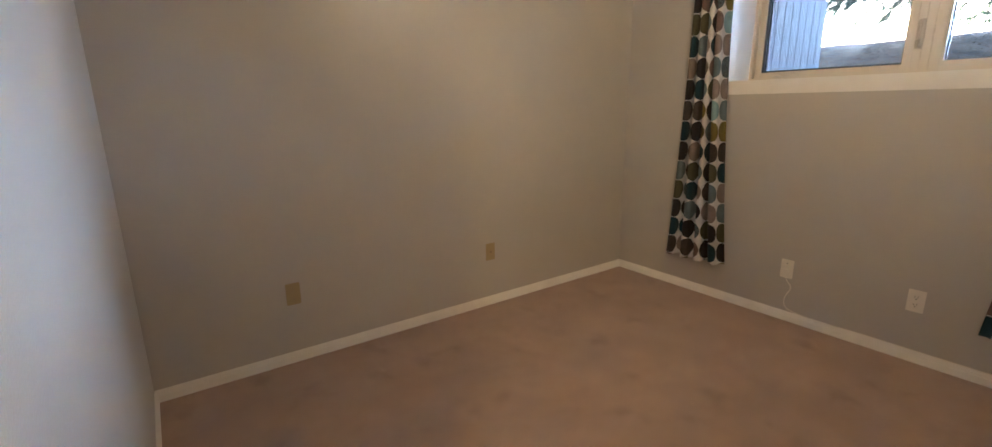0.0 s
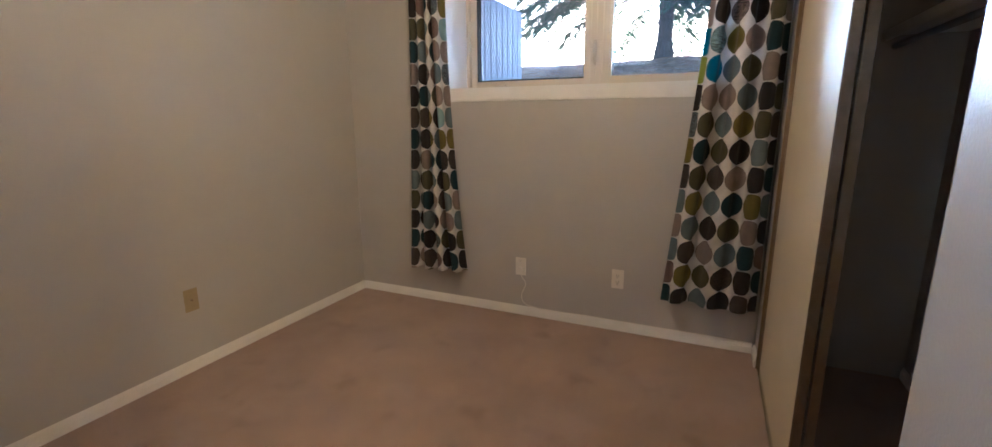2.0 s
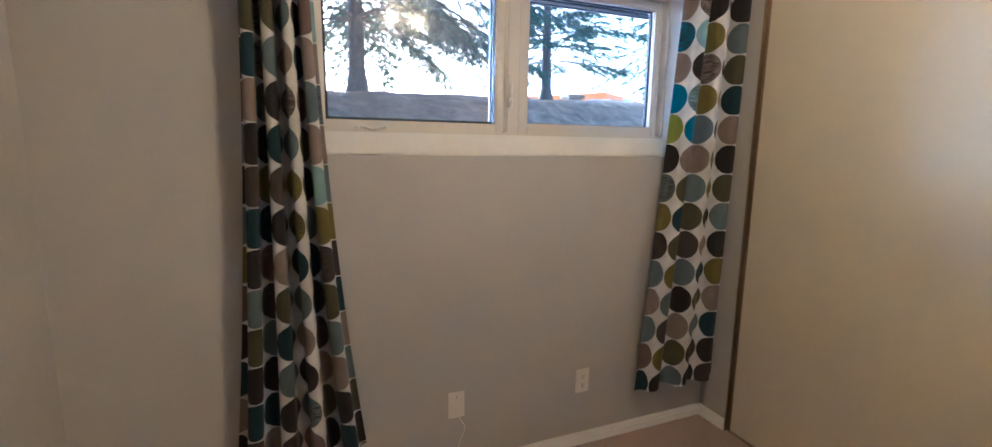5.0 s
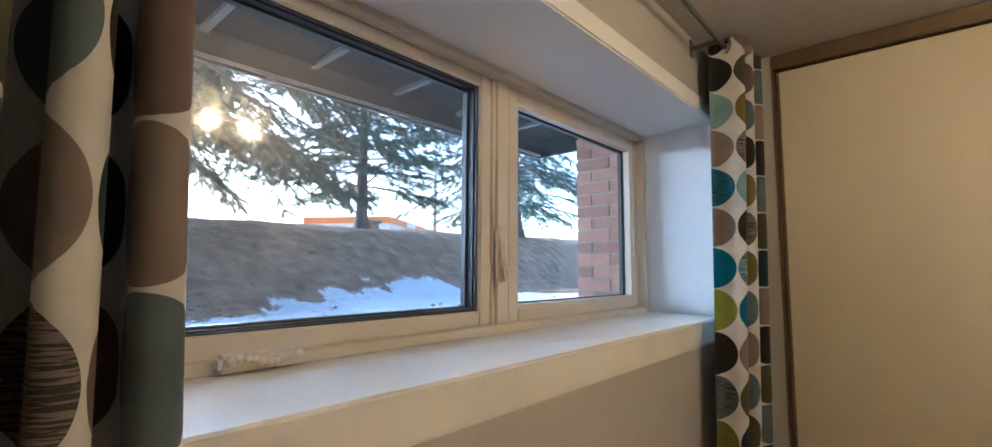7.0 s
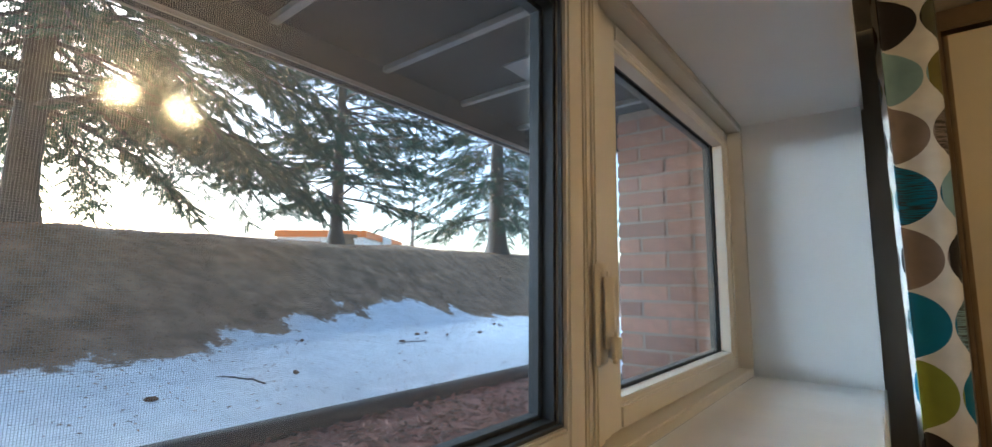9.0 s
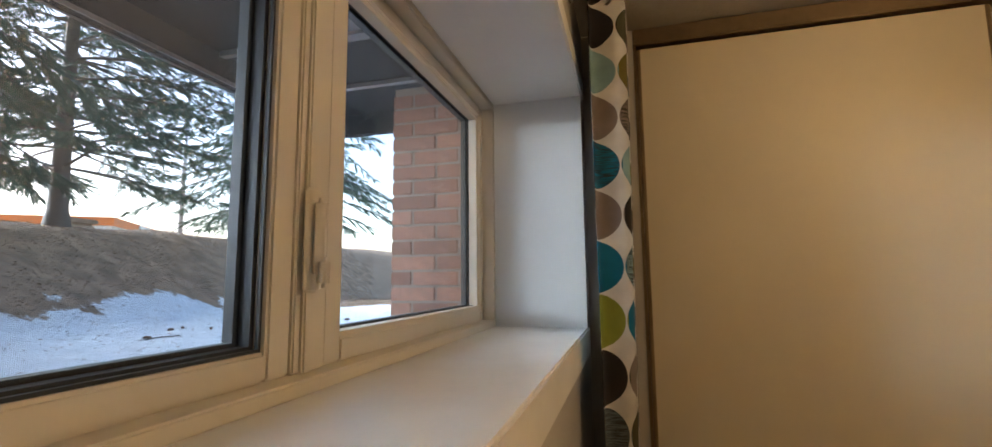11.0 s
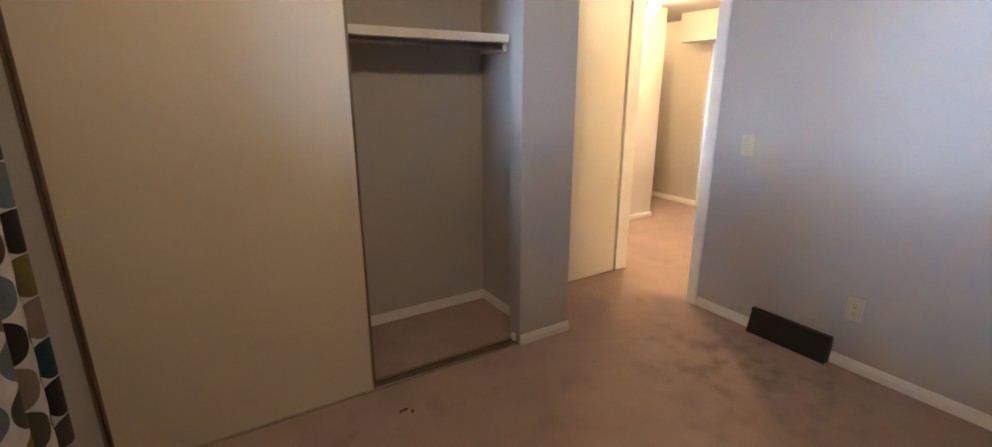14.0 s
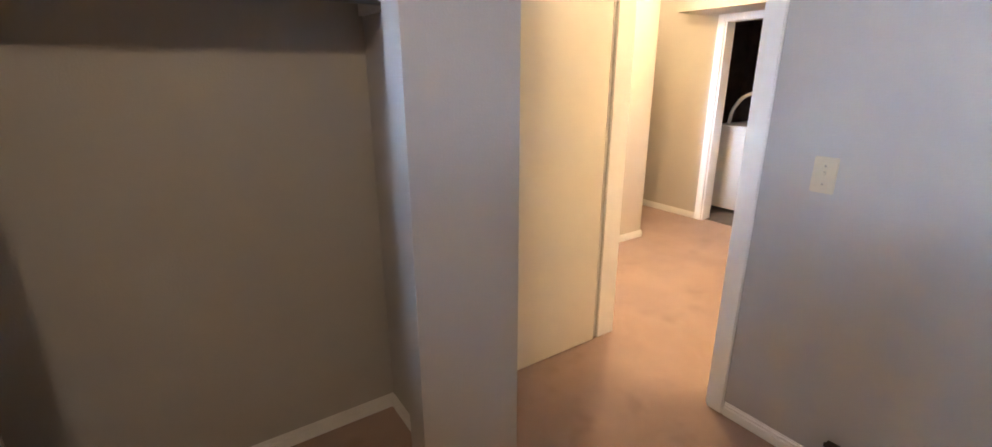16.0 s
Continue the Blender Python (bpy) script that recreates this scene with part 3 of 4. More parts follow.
    L(tl.outputs[0], ms.inputs[2])
    L(ms.outputs[0], nt.nodes["Material Output"].inputs[0])
    return m


# dyes by letter; a small letter is the same dye hatched with dark threads
DYES = {"K": (0.016, 0.012, 0.013), "N": (0.004, 0.030, 0.045), "B": (0.0, 0.16, 0.28), "L": (0.24, 0.38, 0.41), "S": (0.13, 0.17, 0.19),
        "T": (0.25, 0.20, 0.175), "R": (0.17, 0.115, 0.105), "O": (0.17, 0.14, 0.03), "G": (0.27, 0.31, 0.05), "D": (0.075, 0.07, 0.035), "W": (0.06, 0.045, 0.04)}


CLOTH = dotted_cloth()
RODX, RODZ = 3.15, 2.41


def curtain(label, top, bottom, xt, xb, folds, depth_t, depth_b, z0, z1, cells, first, seam, print_rows, seed, lead=0.0, hem=0.01, flare=1.15):
    """A pleated panel. top and bottom: y at its two edges; xt, xb: x of the middle of the cloth at the edges; cells: discs across the
    unfolded cloth, the first one cut to the share first; seam: height of one line between discs; print_rows: dyes from the top, column by column."""
    rnd = random.Random(seed)
    n = cells * 12
    wob = [rnd.uniform(-1, 1) for _ in range(folds + 2)]

    def place(s, z):
        v = (z1 - z) / (z1 - z0)
        k = s * folds
        i = min(int(k), folds)
        f = k - i
        w = wob[i] * (1 - f) + wob[i + 1] * f
        ph = 2 * math.pi * (k + lead + 0.07 * w * (0.4 + v) + 0.03 * math.sin(3.1 * v + 2 * i))
        wave = math.sin(ph)
        wave = math.copysign(abs(wave) ** 0.85, wave)
        d = depth_t + (depth_b - depth_t) * v
        y = top[0] + (top[1] - top[0]) * s
        yb = bottom[0] + (bottom[1] - bottom[0]) * s
        e = max(0.0, v) ** flare
        x = xt[0] + (xt[1] - xt[0]) * s
        x2 = xb[0] + (xb[1] - xb[0]) * s
        return Vector((x + (x2 - x) * e + d * wave * (1 + 0.16 * w), y + (yb - y) * e + 0.20 * d * math.sin(2 * ph), z + (hem * w if v > 0.999 else 0)))

    # columns of the mesh lie at even steps along the cloth
    fine = [place(i / 600, (z0 + z1) / 2) for i in range(601)]
    arc = [0.0]
    for a, c in zip(fine, fine[1:]):
        arc.append(arc[-1] + (c - a).length)
    along, q = [], 0
    for i in range(n + 1):
        want = arc[-1] * i / n
        while q < 599 and arc[q + 1] < want:
            q += 1
        along.append((q + (want - arc[q]) / (arc[q + 1] - arc[q])) / 600)
    # rows of the mesh follow the rows of the print
    head = seam + PITCH * math.ceil((z1 - seam) / PITCH)
    zs = [z1]
    k = 1
    while head - PITCH * k / 3 > z0 + 0.004:
        z = head - PITCH * k / 3
        if z < z1 - 0.004:
            zs.append(z)
        k += 1
    zs.append(z0)
    bm = bmesh.new()
    lay = bm.loops.layers.uv.new("UVMap")
    grid = [[bm.verts.new(place(a, z)) for a in along] for z in zs]
    dyes = []
    for j in range(len(zs) - 1):
        row = int((head - (zs[j] + zs[j + 1]) / 2) / PITCH)
        for i in range(n):
            f = bm.faces.new((grid[j][i], grid[j][i + 1], grid[j + 1][i + 1], grid[j + 1][i]))
            us = [first * PITCH + q * PITCH * cells / n for q in (i, i + 1)]
            for lp, (u, z) in zip(f.loops, ((us[0], zs[j]), (us[1], zs[j]), (us[1], zs[j + 1]), (us[0], zs[j + 1]))):
                lp[lay].uv = (u, z - seam + 20 * PITCH)
            column = print_rows[int((us[0] + us[1]) / 2 / PITCH) % len(print_rows)]
            c = column[row % len(column)]
            dyes.extend((*DYES[c.upper()], 1.0 if c.islower() else 0.0))
    t = thing("curtain", pose(0, 0, 0), label, "curtain", "window curtains")
    cloth = part("cloth", bm, CLOTH, t, "", True)
    cloth.data.attributes.new("dye", "FLOAT_COLOR", "FACE").data.foreach_set("color", dyes)
    mod = cloth.modifiers.new("thickness", "SOLIDIFY")
    mod.thickness, mod.offset = 0.0016, 0.0
    for i in range(folds * 2):
        y = top[0] + (top[1] - top[0]) * (i + 0.5) / (folds * 2)
        b = bmesh.new()
        tilt = Matrix.Translation((RODX, y, RODZ)) @ Matrix.Rotation(radians(90), 4, "X") @ Matrix.Rotation(radians(30 if i % 2 else -30), 4, "Y")
        ring_ = [[b.verts.new(tilt @ Vector(((0.024 + 0.005 * math.cos(c)) * math.cos(a), (0.024 + 0.005 * math.cos(c)) * math.sin(a), 0.004 * math.sin(c)))) for c in (0, 1.57, 3.14, 4.71)] for a in [2 * math.pi * q / 20 for q in range(20)]]
        for q in range(20):
            for c in range(4):
                b.faces.new((ring_[q][c], ring_[(q + 1) % 20][c], ring_[(q + 1) % 20][(c + 1) % 4], ring_[q][(c + 1) % 4]))
        part("grommet", b, STEEL, t, "", True)
    return t


LEFT_PRINT = ("DKTOTtNRSKSORKNTKS", "NKWSKDNTKWNKSDKNWT", "SRDWSstsKONRWSKNTD", "KNTKRDSKNWKTDNSKWD", "TKStNSTtSOoNSTKsRN", "NDKSWKNRDKSNKWTDKS", "ORLSsRTSTLOwDSTKNT", "TSKtOLTsTSOwNTSDKO")
RIGHT_PRINT = ("KKLTbTBGKsOwSTSRNT", "TDOtLKlBTDNDOSWOkN", "TRSKOtOSTSDWSKTDSo", "SKtDTKTDSOKTNDSwKO", "WSTKSDNTKDSKOTNKWD", "KNDSKTNKDWKNSKRNKT", "SKNTDKSNWKDKNTKSDN", "TDKSNRKDSKNWTKDSKN", "KSDNKTWDKNSKDNTKWS")
curtain("white curtain printed with teal, olive and black discs, bunched", (2.10, 1.897), (2.205, 1.76), (3.168, 3.172), (3.165, 3.17), 4, 0.052, 0.040, 0.265, RODZ + 0.03, 7, 0.6, 1.487, LEFT_PRINT, 3, 0.25, flare=2.0)
curtain("white disc-print curtain pushed against the closet, flared hem", (0.325, 0.016), (0.50, 0.026), (3.15, 3.14), (3.15, 3.14), 3, 0.052, 0.027, 0.268, RODZ + 0.03, 5, 0.45, 1.443, RIGHT_PRINT, 8, 0.25, flare=1.1)
rod = thing("curtain_rod", pose(RODX, 0, RODZ), "thin dark metal curtain rod under the ceiling", "curtain rod")
part("rod", tube(bmesh.new(), (0, 0.012, 0), (0, 2.25, 0), 0.009), STEEL, rod, "", True)
for y in (0.02, 2.25):
    b = bmesh.new()
    bmesh.ops.create_uvsphere(b, u_segments=16, v_segments=10, radius=0.02, matrix=Matrix.Translation((0, y, 0)))
    part("finial", b, STEEL, rod, "", True)
for y in (0.36, 1.1, 1.85):
    part("bracket", boxes((0, XW - RODX, y - 0.006, y + 0.006, -0.006, 0.006), (XW - RODX - 0.004, XW - RODX, y - 0.012, y + 0.012, -0.03, 0.03)), STEEL, rod)

# ---- utility room seen through the far doorway ----
APPL = mat("white_appliance_enamel", (0.66, 0.64, 0.6), 0.3, vary=0.03, scale=6)
washer = thing("washing_machine", pose(-2.78, -1.12, 0.006), "white washing machine in the dark utility room", "washing machine")
part("cabinet", boxes((-0.62, 0, -0.62, 0.3, 0.05, 0.84), bevel=0.008), APPL, washer)
part("top", boxes((-0.63, 0.01, -0.63, 0.31, 0.84, 0.87), bevel=0.006), APPL, washer)
for x in (-0.58, -0.04):
    for y in (-0.58, 0.26):
        part("foot", tube(bmesh.new(), (x, y, 0), (x, y, 0.05), 0.02), SLOT, washer)
hose = bpy.data.curves.new("drain_hose", "CURVE")
hose.dimensions, hose.bevel_depth, hose.bevel_resolution = "3D", 0.018, 3
sp = hose.splines.new("BEZIER")
way = [(-2.95, -1.7, 0.88), (-2.95, -1.66, 1.04), (-2.95, -1.52, 1.17), (-2.95, -1.34, 1.15), (-2.95, -1.24, 1.0), (-2.95, -1.22, 0.88)]
sp.bezier_points.add(len(way) - 1)
for p, w in zip(sp.bezier_points, way):
    p.co, p.handle_left_type, p.handle_right_type = w, "AUTO", "AUTO"
hose.materials.append(APPL)
tagged(new("drain_hose", hose), "white ribbed drain hose arching over the machine", "hose")
for y, lean in ((-1.45, 0.1), (-1.2, -0.12), (-0.95, 0.02)):
    b = boxes((-0.02, 0.02, -0.045, 0.045, 0, 2.35), bevel=0.003)
    p = solid("wood_stud", b, mat("pale_stud", (0.2, 0.13, 0.085), 0.8, vary=0.2, scale=10), "bare wooden stud leaning in the utility room", "wood stud", "")
    p.matrix_basis = pose(-3.6, y, 0.006, lean * 30, 0, 0)

# ---- outside ----
EX, EY, EZ = 4.79, -0.83, 2.465


def crest_x(y):
    return 8.9 - 0.25 * y


def ground_z(x, y):
    """The ground: a flat strip, a bank, and level land beyond it."""
    yy = max(-14.0, min(10.0, y))
    c = crest_x(yy)
    toe = c - 2.4
    crest = 2.2 - 0.04 * yy
    low = 1.17 + 0.09 * max(0.0, min(1.0, (x - 4.9) / max(0.5, toe - 4.9)))
    if x <= toe:
        z = low
    elif x < c:
        f = (x - toe) / (c - toe)
        z = low + (crest - low) * (f * f * (3 - 2 * f)) ** 0.8
    else:
        z = crest - 0.02 * min(30, x - c) * 0.3
    rough = 0.05 * noise.noise(Vector((x * 0.9, y * 0.9, 3))) + 0.02 * noise.noise(Vector((x * 4, y * 4, 7)))
    return z + (rough if x > 5 else rough * 0.3)


def snow_edge(y):
    return crest_x(y) - 2.0 - 0.3 * max(0.0, min(1.0, (y + 1.2) / 1.6)) - 0.2 * max(0, y - 0.3) - 0.8 * max(0, -3 - y) + 0.1 + 0.45 * noise.noise(Vector((y * 0.8, 2.2, 0))) + 0.22 * noise.noise(Vector((y * 3.1, 5.2, 0)))


def ground_material():
    """Dead grass and bare soil with a ragged sheet of old snow at the foot of the bank."""
    m = mat("dead_grass_and_snow", (0.30, 0.19, 0.12), 0.95, vary=0.5, scale=4.5, bump=1.0, bump_scale=60, spec=0.15)
    nt = m.node_tree
    N, L = nt.nodes.new, nt.links.new
    b = nt.nodes["Principled BSDF"]
    src = b.inputs["Base Color"].links[0].from_socket
    tc, at = N("ShaderNodeTexCoord"), N("ShaderNodeAttribute")
    at.attribute_name = "snow"
    n1, n2 = N("ShaderNodeTexNoise"), N("ShaderNodeTexNoise")
    n1.inputs["Scale"].default_value, n1.inputs["Detail"].default_value, n1.inputs["Roughness"].default_value = 2.6, 8.0, 0.7
    n2.inputs["Scale"].default_value, n2.inputs["Detail"].default_value = 9.0, 6.0
    for n in (n1, n2):
        L(tc.outputs["Object"], n.inputs["Vector"])
    add = N("ShaderNodeMath")
    add.operation = "MULTIPLY_ADD"
    L(n1.outputs[0], add.inputs[0])
    add.inputs[1].default_value = 1.6
    sub = N("ShaderNodeMath")
    sub.operation = "SUBTRACT"
    L(at.outputs["Fac"], sub.inputs[0])
    sub.inputs[1].default_value = 0.8
    L(sub.outputs[0], add.inputs[2])
    ed = N("ShaderNodeMapRange")
    ed.inputs[1].default_value, ed.inputs[2].default_value = 0.46, 0.54
    L(add.outputs[0], ed.inputs[0])
    sn = N("ShaderNodeMapRange")
    sn.inputs[1].default_value, sn.inputs[2].default_value = 0.3, 0.7
    L(n2.outputs[0], sn.inputs[0])
    sc = N("ShaderNodeMix")
    sc.data_type = "RGBA"
    sc.inputs[6].default_value, sc.inputs[7].default_value = (0.74, 0.76, 0.78, 1), (0.92, 0.93, 0.94, 1)
    L(sn.outputs[0], sc.inputs[0])
    mx = N("ShaderNodeMix")
    mx.data_type = "RGBA"
    L(ed.outputs[0], mx.inputs[0])
    L(src, mx.inputs[6])
    L(sc.outputs[2], mx.inputs[7])
    L(mx.outputs[2], b.inputs["Base Color"])
    return m


def build_ground():
    xs = [XO + 0.1 * i for i in range(80)] + [11.7 + 0.6 * i for i in range(20)] + [25, 32, 45, 70, 120, 300, 900]
    ys = [-900, -300, -120, -60, -40, -30] + [-24 + 0.8 * i for i in range(20)] + [-8 + 0.1 * i for i in range(130)] + [5 + 0.8 * i for i in range(12)] + [18, 30, 60, 120, 300, 900]
    bm = bmesh.new()
    lay = bm.verts.layers.float.new("snow")
    grid = []
    for x in xs:
        row = []
        for y in ys:
            v = bm.verts.new((x, y, ground_z(x, y)))
            e = snow_edge(max(-10, min(6, y)))
            v[lay] = max(0.0, min(1.0, 0.5 + (e - x) * 1.3)) if x < 12 and y > -14 else 0.0
            row.append(v)
        grid.append(row)
    for a, b in zip(grid, grid[1:]):
        for i in range(len(ys) - 1):
            bm.faces.new((a[i], b[i], b[i + 1], a[i + 1]))
    g = solid("ground", bm, ground_material(), "bank of dead brown grass with a patch of old snow", "ground", smooth=True)
    return g


build_ground()


def litter():
    """Dead leaves, needles and bits of grass strewn over the bank, thinning out on the snow."""
    rnd = random.Random(41)
    m = mat("dead_leaf_litter", (0.23, 0.135, 0.075), 0.95, vary=0.3, scale=20, spec=0.1)
    nt = m.node_tree
    geo, span, hue = nt.nodes.new("ShaderNodeNewGeometry"), nt.nodes.new("ShaderNodeMapRange"), nt.nodes.new("ShaderNodeHueSaturation")
    span.inputs[3].default_value, span.inputs[4].default_value = 0.3, 2.1
    b = nt.nodes["Principled BSDF"]
    src = b.inputs["Base Color"].links[0].from_socket
    for a, c in ((geo.outputs["Random Per Island"], span.inputs[0]), (span.outputs[0], hue.inputs["Value"]), (src, hue.inputs["Color"]), (hue.outputs[0], b.inputs["Base Color"])):
        nt.links.new(a, c)
    vs, fs = [], []
    while len(fs) < 26000:
        y = rnd.uniform(-7.5, 2.6)
        e = snow_edge(y)
        x = rnd.uniform(5.1, crest_x(y) + 0.5)
        if x < e + 0.1 and rnd.random() > 0.10 + 0.25 * max(0.0, 1 - (e - x) / 0.5):
            continue
        size = rnd.uniform(0.006, 0.020) * (1.0 if x > e else 0.8)
        a, t = rnd.uniform(0, 6.3), rnd.uniform(0.1, 0.9)
        thin = rnd.uniform(0.15, 0.8)
        p = Vector((x, y, ground_z(x, y) + 0.004))
        u = Vector((math.cos(a), math.sin(a), 0.25 * t)) * size
        w = Vector((-math.sin(a), math.cos(a), t)) * size * thin
        i = len(vs)
        vs.extend((p - u, p + w * 0.6 - u * 0.2, p + u, p - w * 0.5 + u * 0.3 + Vector((0, 0, 0.006))))
        fs.append((i, i + 1, i + 2, i + 3))
    me = bpy.data.meshes.new("leaf_litter")
    me.from_pydata(vs, [], fs)
    me.materials.append(m)
    tagged(new("leaf_litter", me), "dead brown leaves and grass bits strewn over the bank", "leaf litter", "", "stuff")


litter()

# facade outside, eave with battens
BRICK = mat("red_brick", (0.50, 0.26, 0.18), 0.85, vary=0.2, scale=25, bump=0.5, bump_scale=120)
oi = BRICK.node_tree.nodes.new("ShaderNodeObjectInfo")
hs = BRICK.node_tree.nodes.new("ShaderNodeHueSaturation")
mr = BRICK.node_tree.nodes.new("ShaderNodeMapRange")
mr.inputs[3].default_value, mr.inputs[4].default_value = 0.8, 1.35
pb = BRICK.node_tree.nodes["Principled BSDF"]
BRICK.node_tree.links.new(oi.outputs["Random"], mr.inputs[0])
BRICK.node_tree.links.new(mr.outputs[0], hs.inputs["Value"])
BRICK.node_tree.links.new(pb.inputs["Base Color"].links[0].from_socket, hs.inputs["Color"])
BRICK.node_tree.links.new(hs.outputs[0], pb.inputs["Base Color"])
MORTAR = mat("grey_mortar", (0.50, 0.40, 0.33), 0.95, vary=0.15, scale=30, bump=0.5, bump_scale=150)
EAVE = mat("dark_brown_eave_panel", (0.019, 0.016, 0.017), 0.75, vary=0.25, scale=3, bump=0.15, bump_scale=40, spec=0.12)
BATTEN = mat("grey_batten_paint", (0.30, 0.28, 0.27), 0.6, vary=0.15, scale=12)
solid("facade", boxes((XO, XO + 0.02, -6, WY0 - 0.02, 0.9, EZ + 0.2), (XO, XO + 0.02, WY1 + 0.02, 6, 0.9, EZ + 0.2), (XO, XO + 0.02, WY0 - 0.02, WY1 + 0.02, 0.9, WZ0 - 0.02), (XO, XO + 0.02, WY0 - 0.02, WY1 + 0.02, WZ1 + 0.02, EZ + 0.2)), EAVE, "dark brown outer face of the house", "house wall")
# roof and walls out of view, added to keep sky light out of the rooms
solid("unseen_house_shell", boxes((-6, XO, -8, 8, EZ + 0.3, EZ + 0.5), (-6, -5.8, -8, 8, -0.2, EZ + 0.3), (-5.8, XO, -8, -7.8, -0.2, EZ + 0.3), (-5.8, XO, 7.8, 8, -0.2, EZ + 0.3)), EAVE, "unseen shell added around the house to block sky light", "house")
eave = thing("eave", pose(0, 0, 0), "dark brown boxed eave with grey battens over the window", "eave")
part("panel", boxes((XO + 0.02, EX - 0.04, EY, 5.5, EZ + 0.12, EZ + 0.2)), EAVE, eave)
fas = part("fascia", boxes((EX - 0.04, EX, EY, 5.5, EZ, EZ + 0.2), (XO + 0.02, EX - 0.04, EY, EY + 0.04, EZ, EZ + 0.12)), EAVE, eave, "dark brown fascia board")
part("drip_edge", boxes((EX, EX + 0.006, EY, 5.5, EZ - 0.006, EZ + 0.03), (EX - 0.05, EX - 0.042, EY + 0.05, 5.5, EZ - 0.004, EZ + 0.012)), BATTEN, fas, "grey metal drip edge")
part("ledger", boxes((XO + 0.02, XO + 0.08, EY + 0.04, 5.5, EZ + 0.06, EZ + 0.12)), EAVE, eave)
for i in range(13):
    y = -0.40 + 0.46 * i
    part("batten", boxes((XO + 0.08, EX - 0.045, y - 0.014, y + 0.014, EZ + 0.098, EZ + 0.12)), BATTEN, eave, "grey batten")
part("vent_patch", boxes((4.05, 4.35, 0.0, 0.25, EZ + 0.112, EZ + 0.12)), BATTEN, eave, "pale soffit vent")

# plank screen beside the window
FENCE = mat("pale_grey_fence_paint", (0.42, 0.46, 0.52), 0.7, vary=0.08, scale=6, bump=0.3, bump_scale=40)
fence = thing("fence", pose(0, 0, 0), "pale grey upright-board privacy screen beside the window", "fence")
part("rail", boxes((XO + 0.03, 5.8, 2.38, 2.42, 1.45, 1.53), (XO + 0.03, 5.8, 2.38, 2.42, 2.15, 2.23)), FENCE, fence)
for i in range(15):
    x = XO + 0.03 + i * 0.139
    part("board", boxes((x, x + 0.131, 2.355, 2.38, 1.15, 2.41), bevel=0.003), FENCE, fence)

# mulch bed with timber edging
TIMBER = mat("weathered_landscape_timber", (0.075, 0.06, 0.052), 0.85, vary=0.3, scale=7, bump=0.6, bump_scale=45)


def timber(a, b, r=0.06):
    bm = bmesh.new()
    d = Vector(b) - Vector(a)
    side = Vector((-d.y, d.x, 0)).normalized()
    n, k = 24, 10
    rings = []
    for i in range(n + 1):
        c = Vector(a) + d * i / n
        row = []
        for j in range(k):
            t = 2 * math.pi * j / k
            q = r * (1 + 0.06 * noise.noise(Vector((i * 0.5, j * 1.3, a[0]))))
            row.append(bm.verts.new(c + side * q * math.cos(t) + Vector((0, 0, min(q * math.sin(t), r * 0.8)))))
        rings.append(row)
    for p, q in zip(rings, rings[1:]):
        for j in range(k):
            bm.faces.new((p[j], p[(j + 1) % k], q[(j + 1) % k], q[j]))
    bm.faces.new(rings[0][::-1])
    bm.faces.new(rings[-1])
    return solid("garden_timber", bm, TIMBER, "dark weathered timber edging the mulch bed", "timber", "", True)


timber((4.9, 3.0, 1.195), (4.9, -0.78, 1.195))
timber((4.96, -0.84, 1.195), (3.75, -0.84, 1.195))
MULCH = mat("red_bark_mulch", (0.22, 0.10, 0.075), 0.9, vary=0.35, scale=14)
ri = MULCH.node_tree.nodes.new("ShaderNodeNewGeometry")
hv = MULCH.node_tree.nodes.new("ShaderNodeHueSaturation")
mq = MULCH.node_tree.nodes.new("ShaderNodeMapRange")
mq.inputs[3].default_value, mq.inputs[4].default_value = 0.45, 1.9
pm = MULCH.node_tree.nodes["Principled BSDF"]
MULCH.node_tree.links.new(ri.outputs["Random Per Island"], mq.inputs[0])
MULCH.node_tree.links.new(mq.outputs[0], hv.inputs["Value"])
MULCH.node_tree.links.new(pm.inputs["Base Color"].links[0].from_socket, hv.inputs["Color"])
MULCH.node_tree.links.new(hv.outputs[0], pm.inputs["Base Color"])


def chips(name, count, x0, x1, y0, y1, z, size, material, label, category):
    rnd = random.Random(5)
    vs, fs = [], []
    for _ in range(count):
        x, y = rnd.uniform(x0, x1), rnd.uniform(y0, y1)
        a, t = rnd.uniform(0, 6.3), rnd.uniform(-0.5, 0.5)
        l, w, h = size * rnd.uniform(0.5, 1.4), size * rnd.uniform(0.2, 0.6), size * rnd.uniform(0.1, 0.3)
        base = len(vs)
        m = Matrix.Translation((x, y, z + rnd.uniform(0, 0.02))) @ Euler((t, t * 0.6, a)).to_matrix().to_4x4()
        for dx, dy, dz in ((-l, -w, 0), (l, -w * 0.6, 0), (l * 0.8, w, 0), (-l * 0.9, w * 0.7, 0), (-l * 0.6, -w * 0.5, h), (l * 0.6, -w * 0.4, h), (l * 0.5, w * 0.5, h), (-l * 0.6, w * 0.4, h)):
            vs.append(m @ Vector((dx, dy, dz)))
        fs += [tuple(base + i for i in q) for q in ((4, 5, 6, 7), (0, 1, 5, 4), (1, 2, 6, 5), (2, 3, 7, 6), (3, 0, 4, 7))]
    me = bpy.data.meshes.new(name)
    me.from_pydata(vs, [], fs)
    me.materials.append(material)
    return tagged(new(name, me), label, category, "", "stuff")


solid("mulch_bed", boxes((XO + 0.02, 4.86, -0.8, 3.0, 1.1, 1.19)), MULCH, "bed of red bark mulch against the house", "mulch bed")
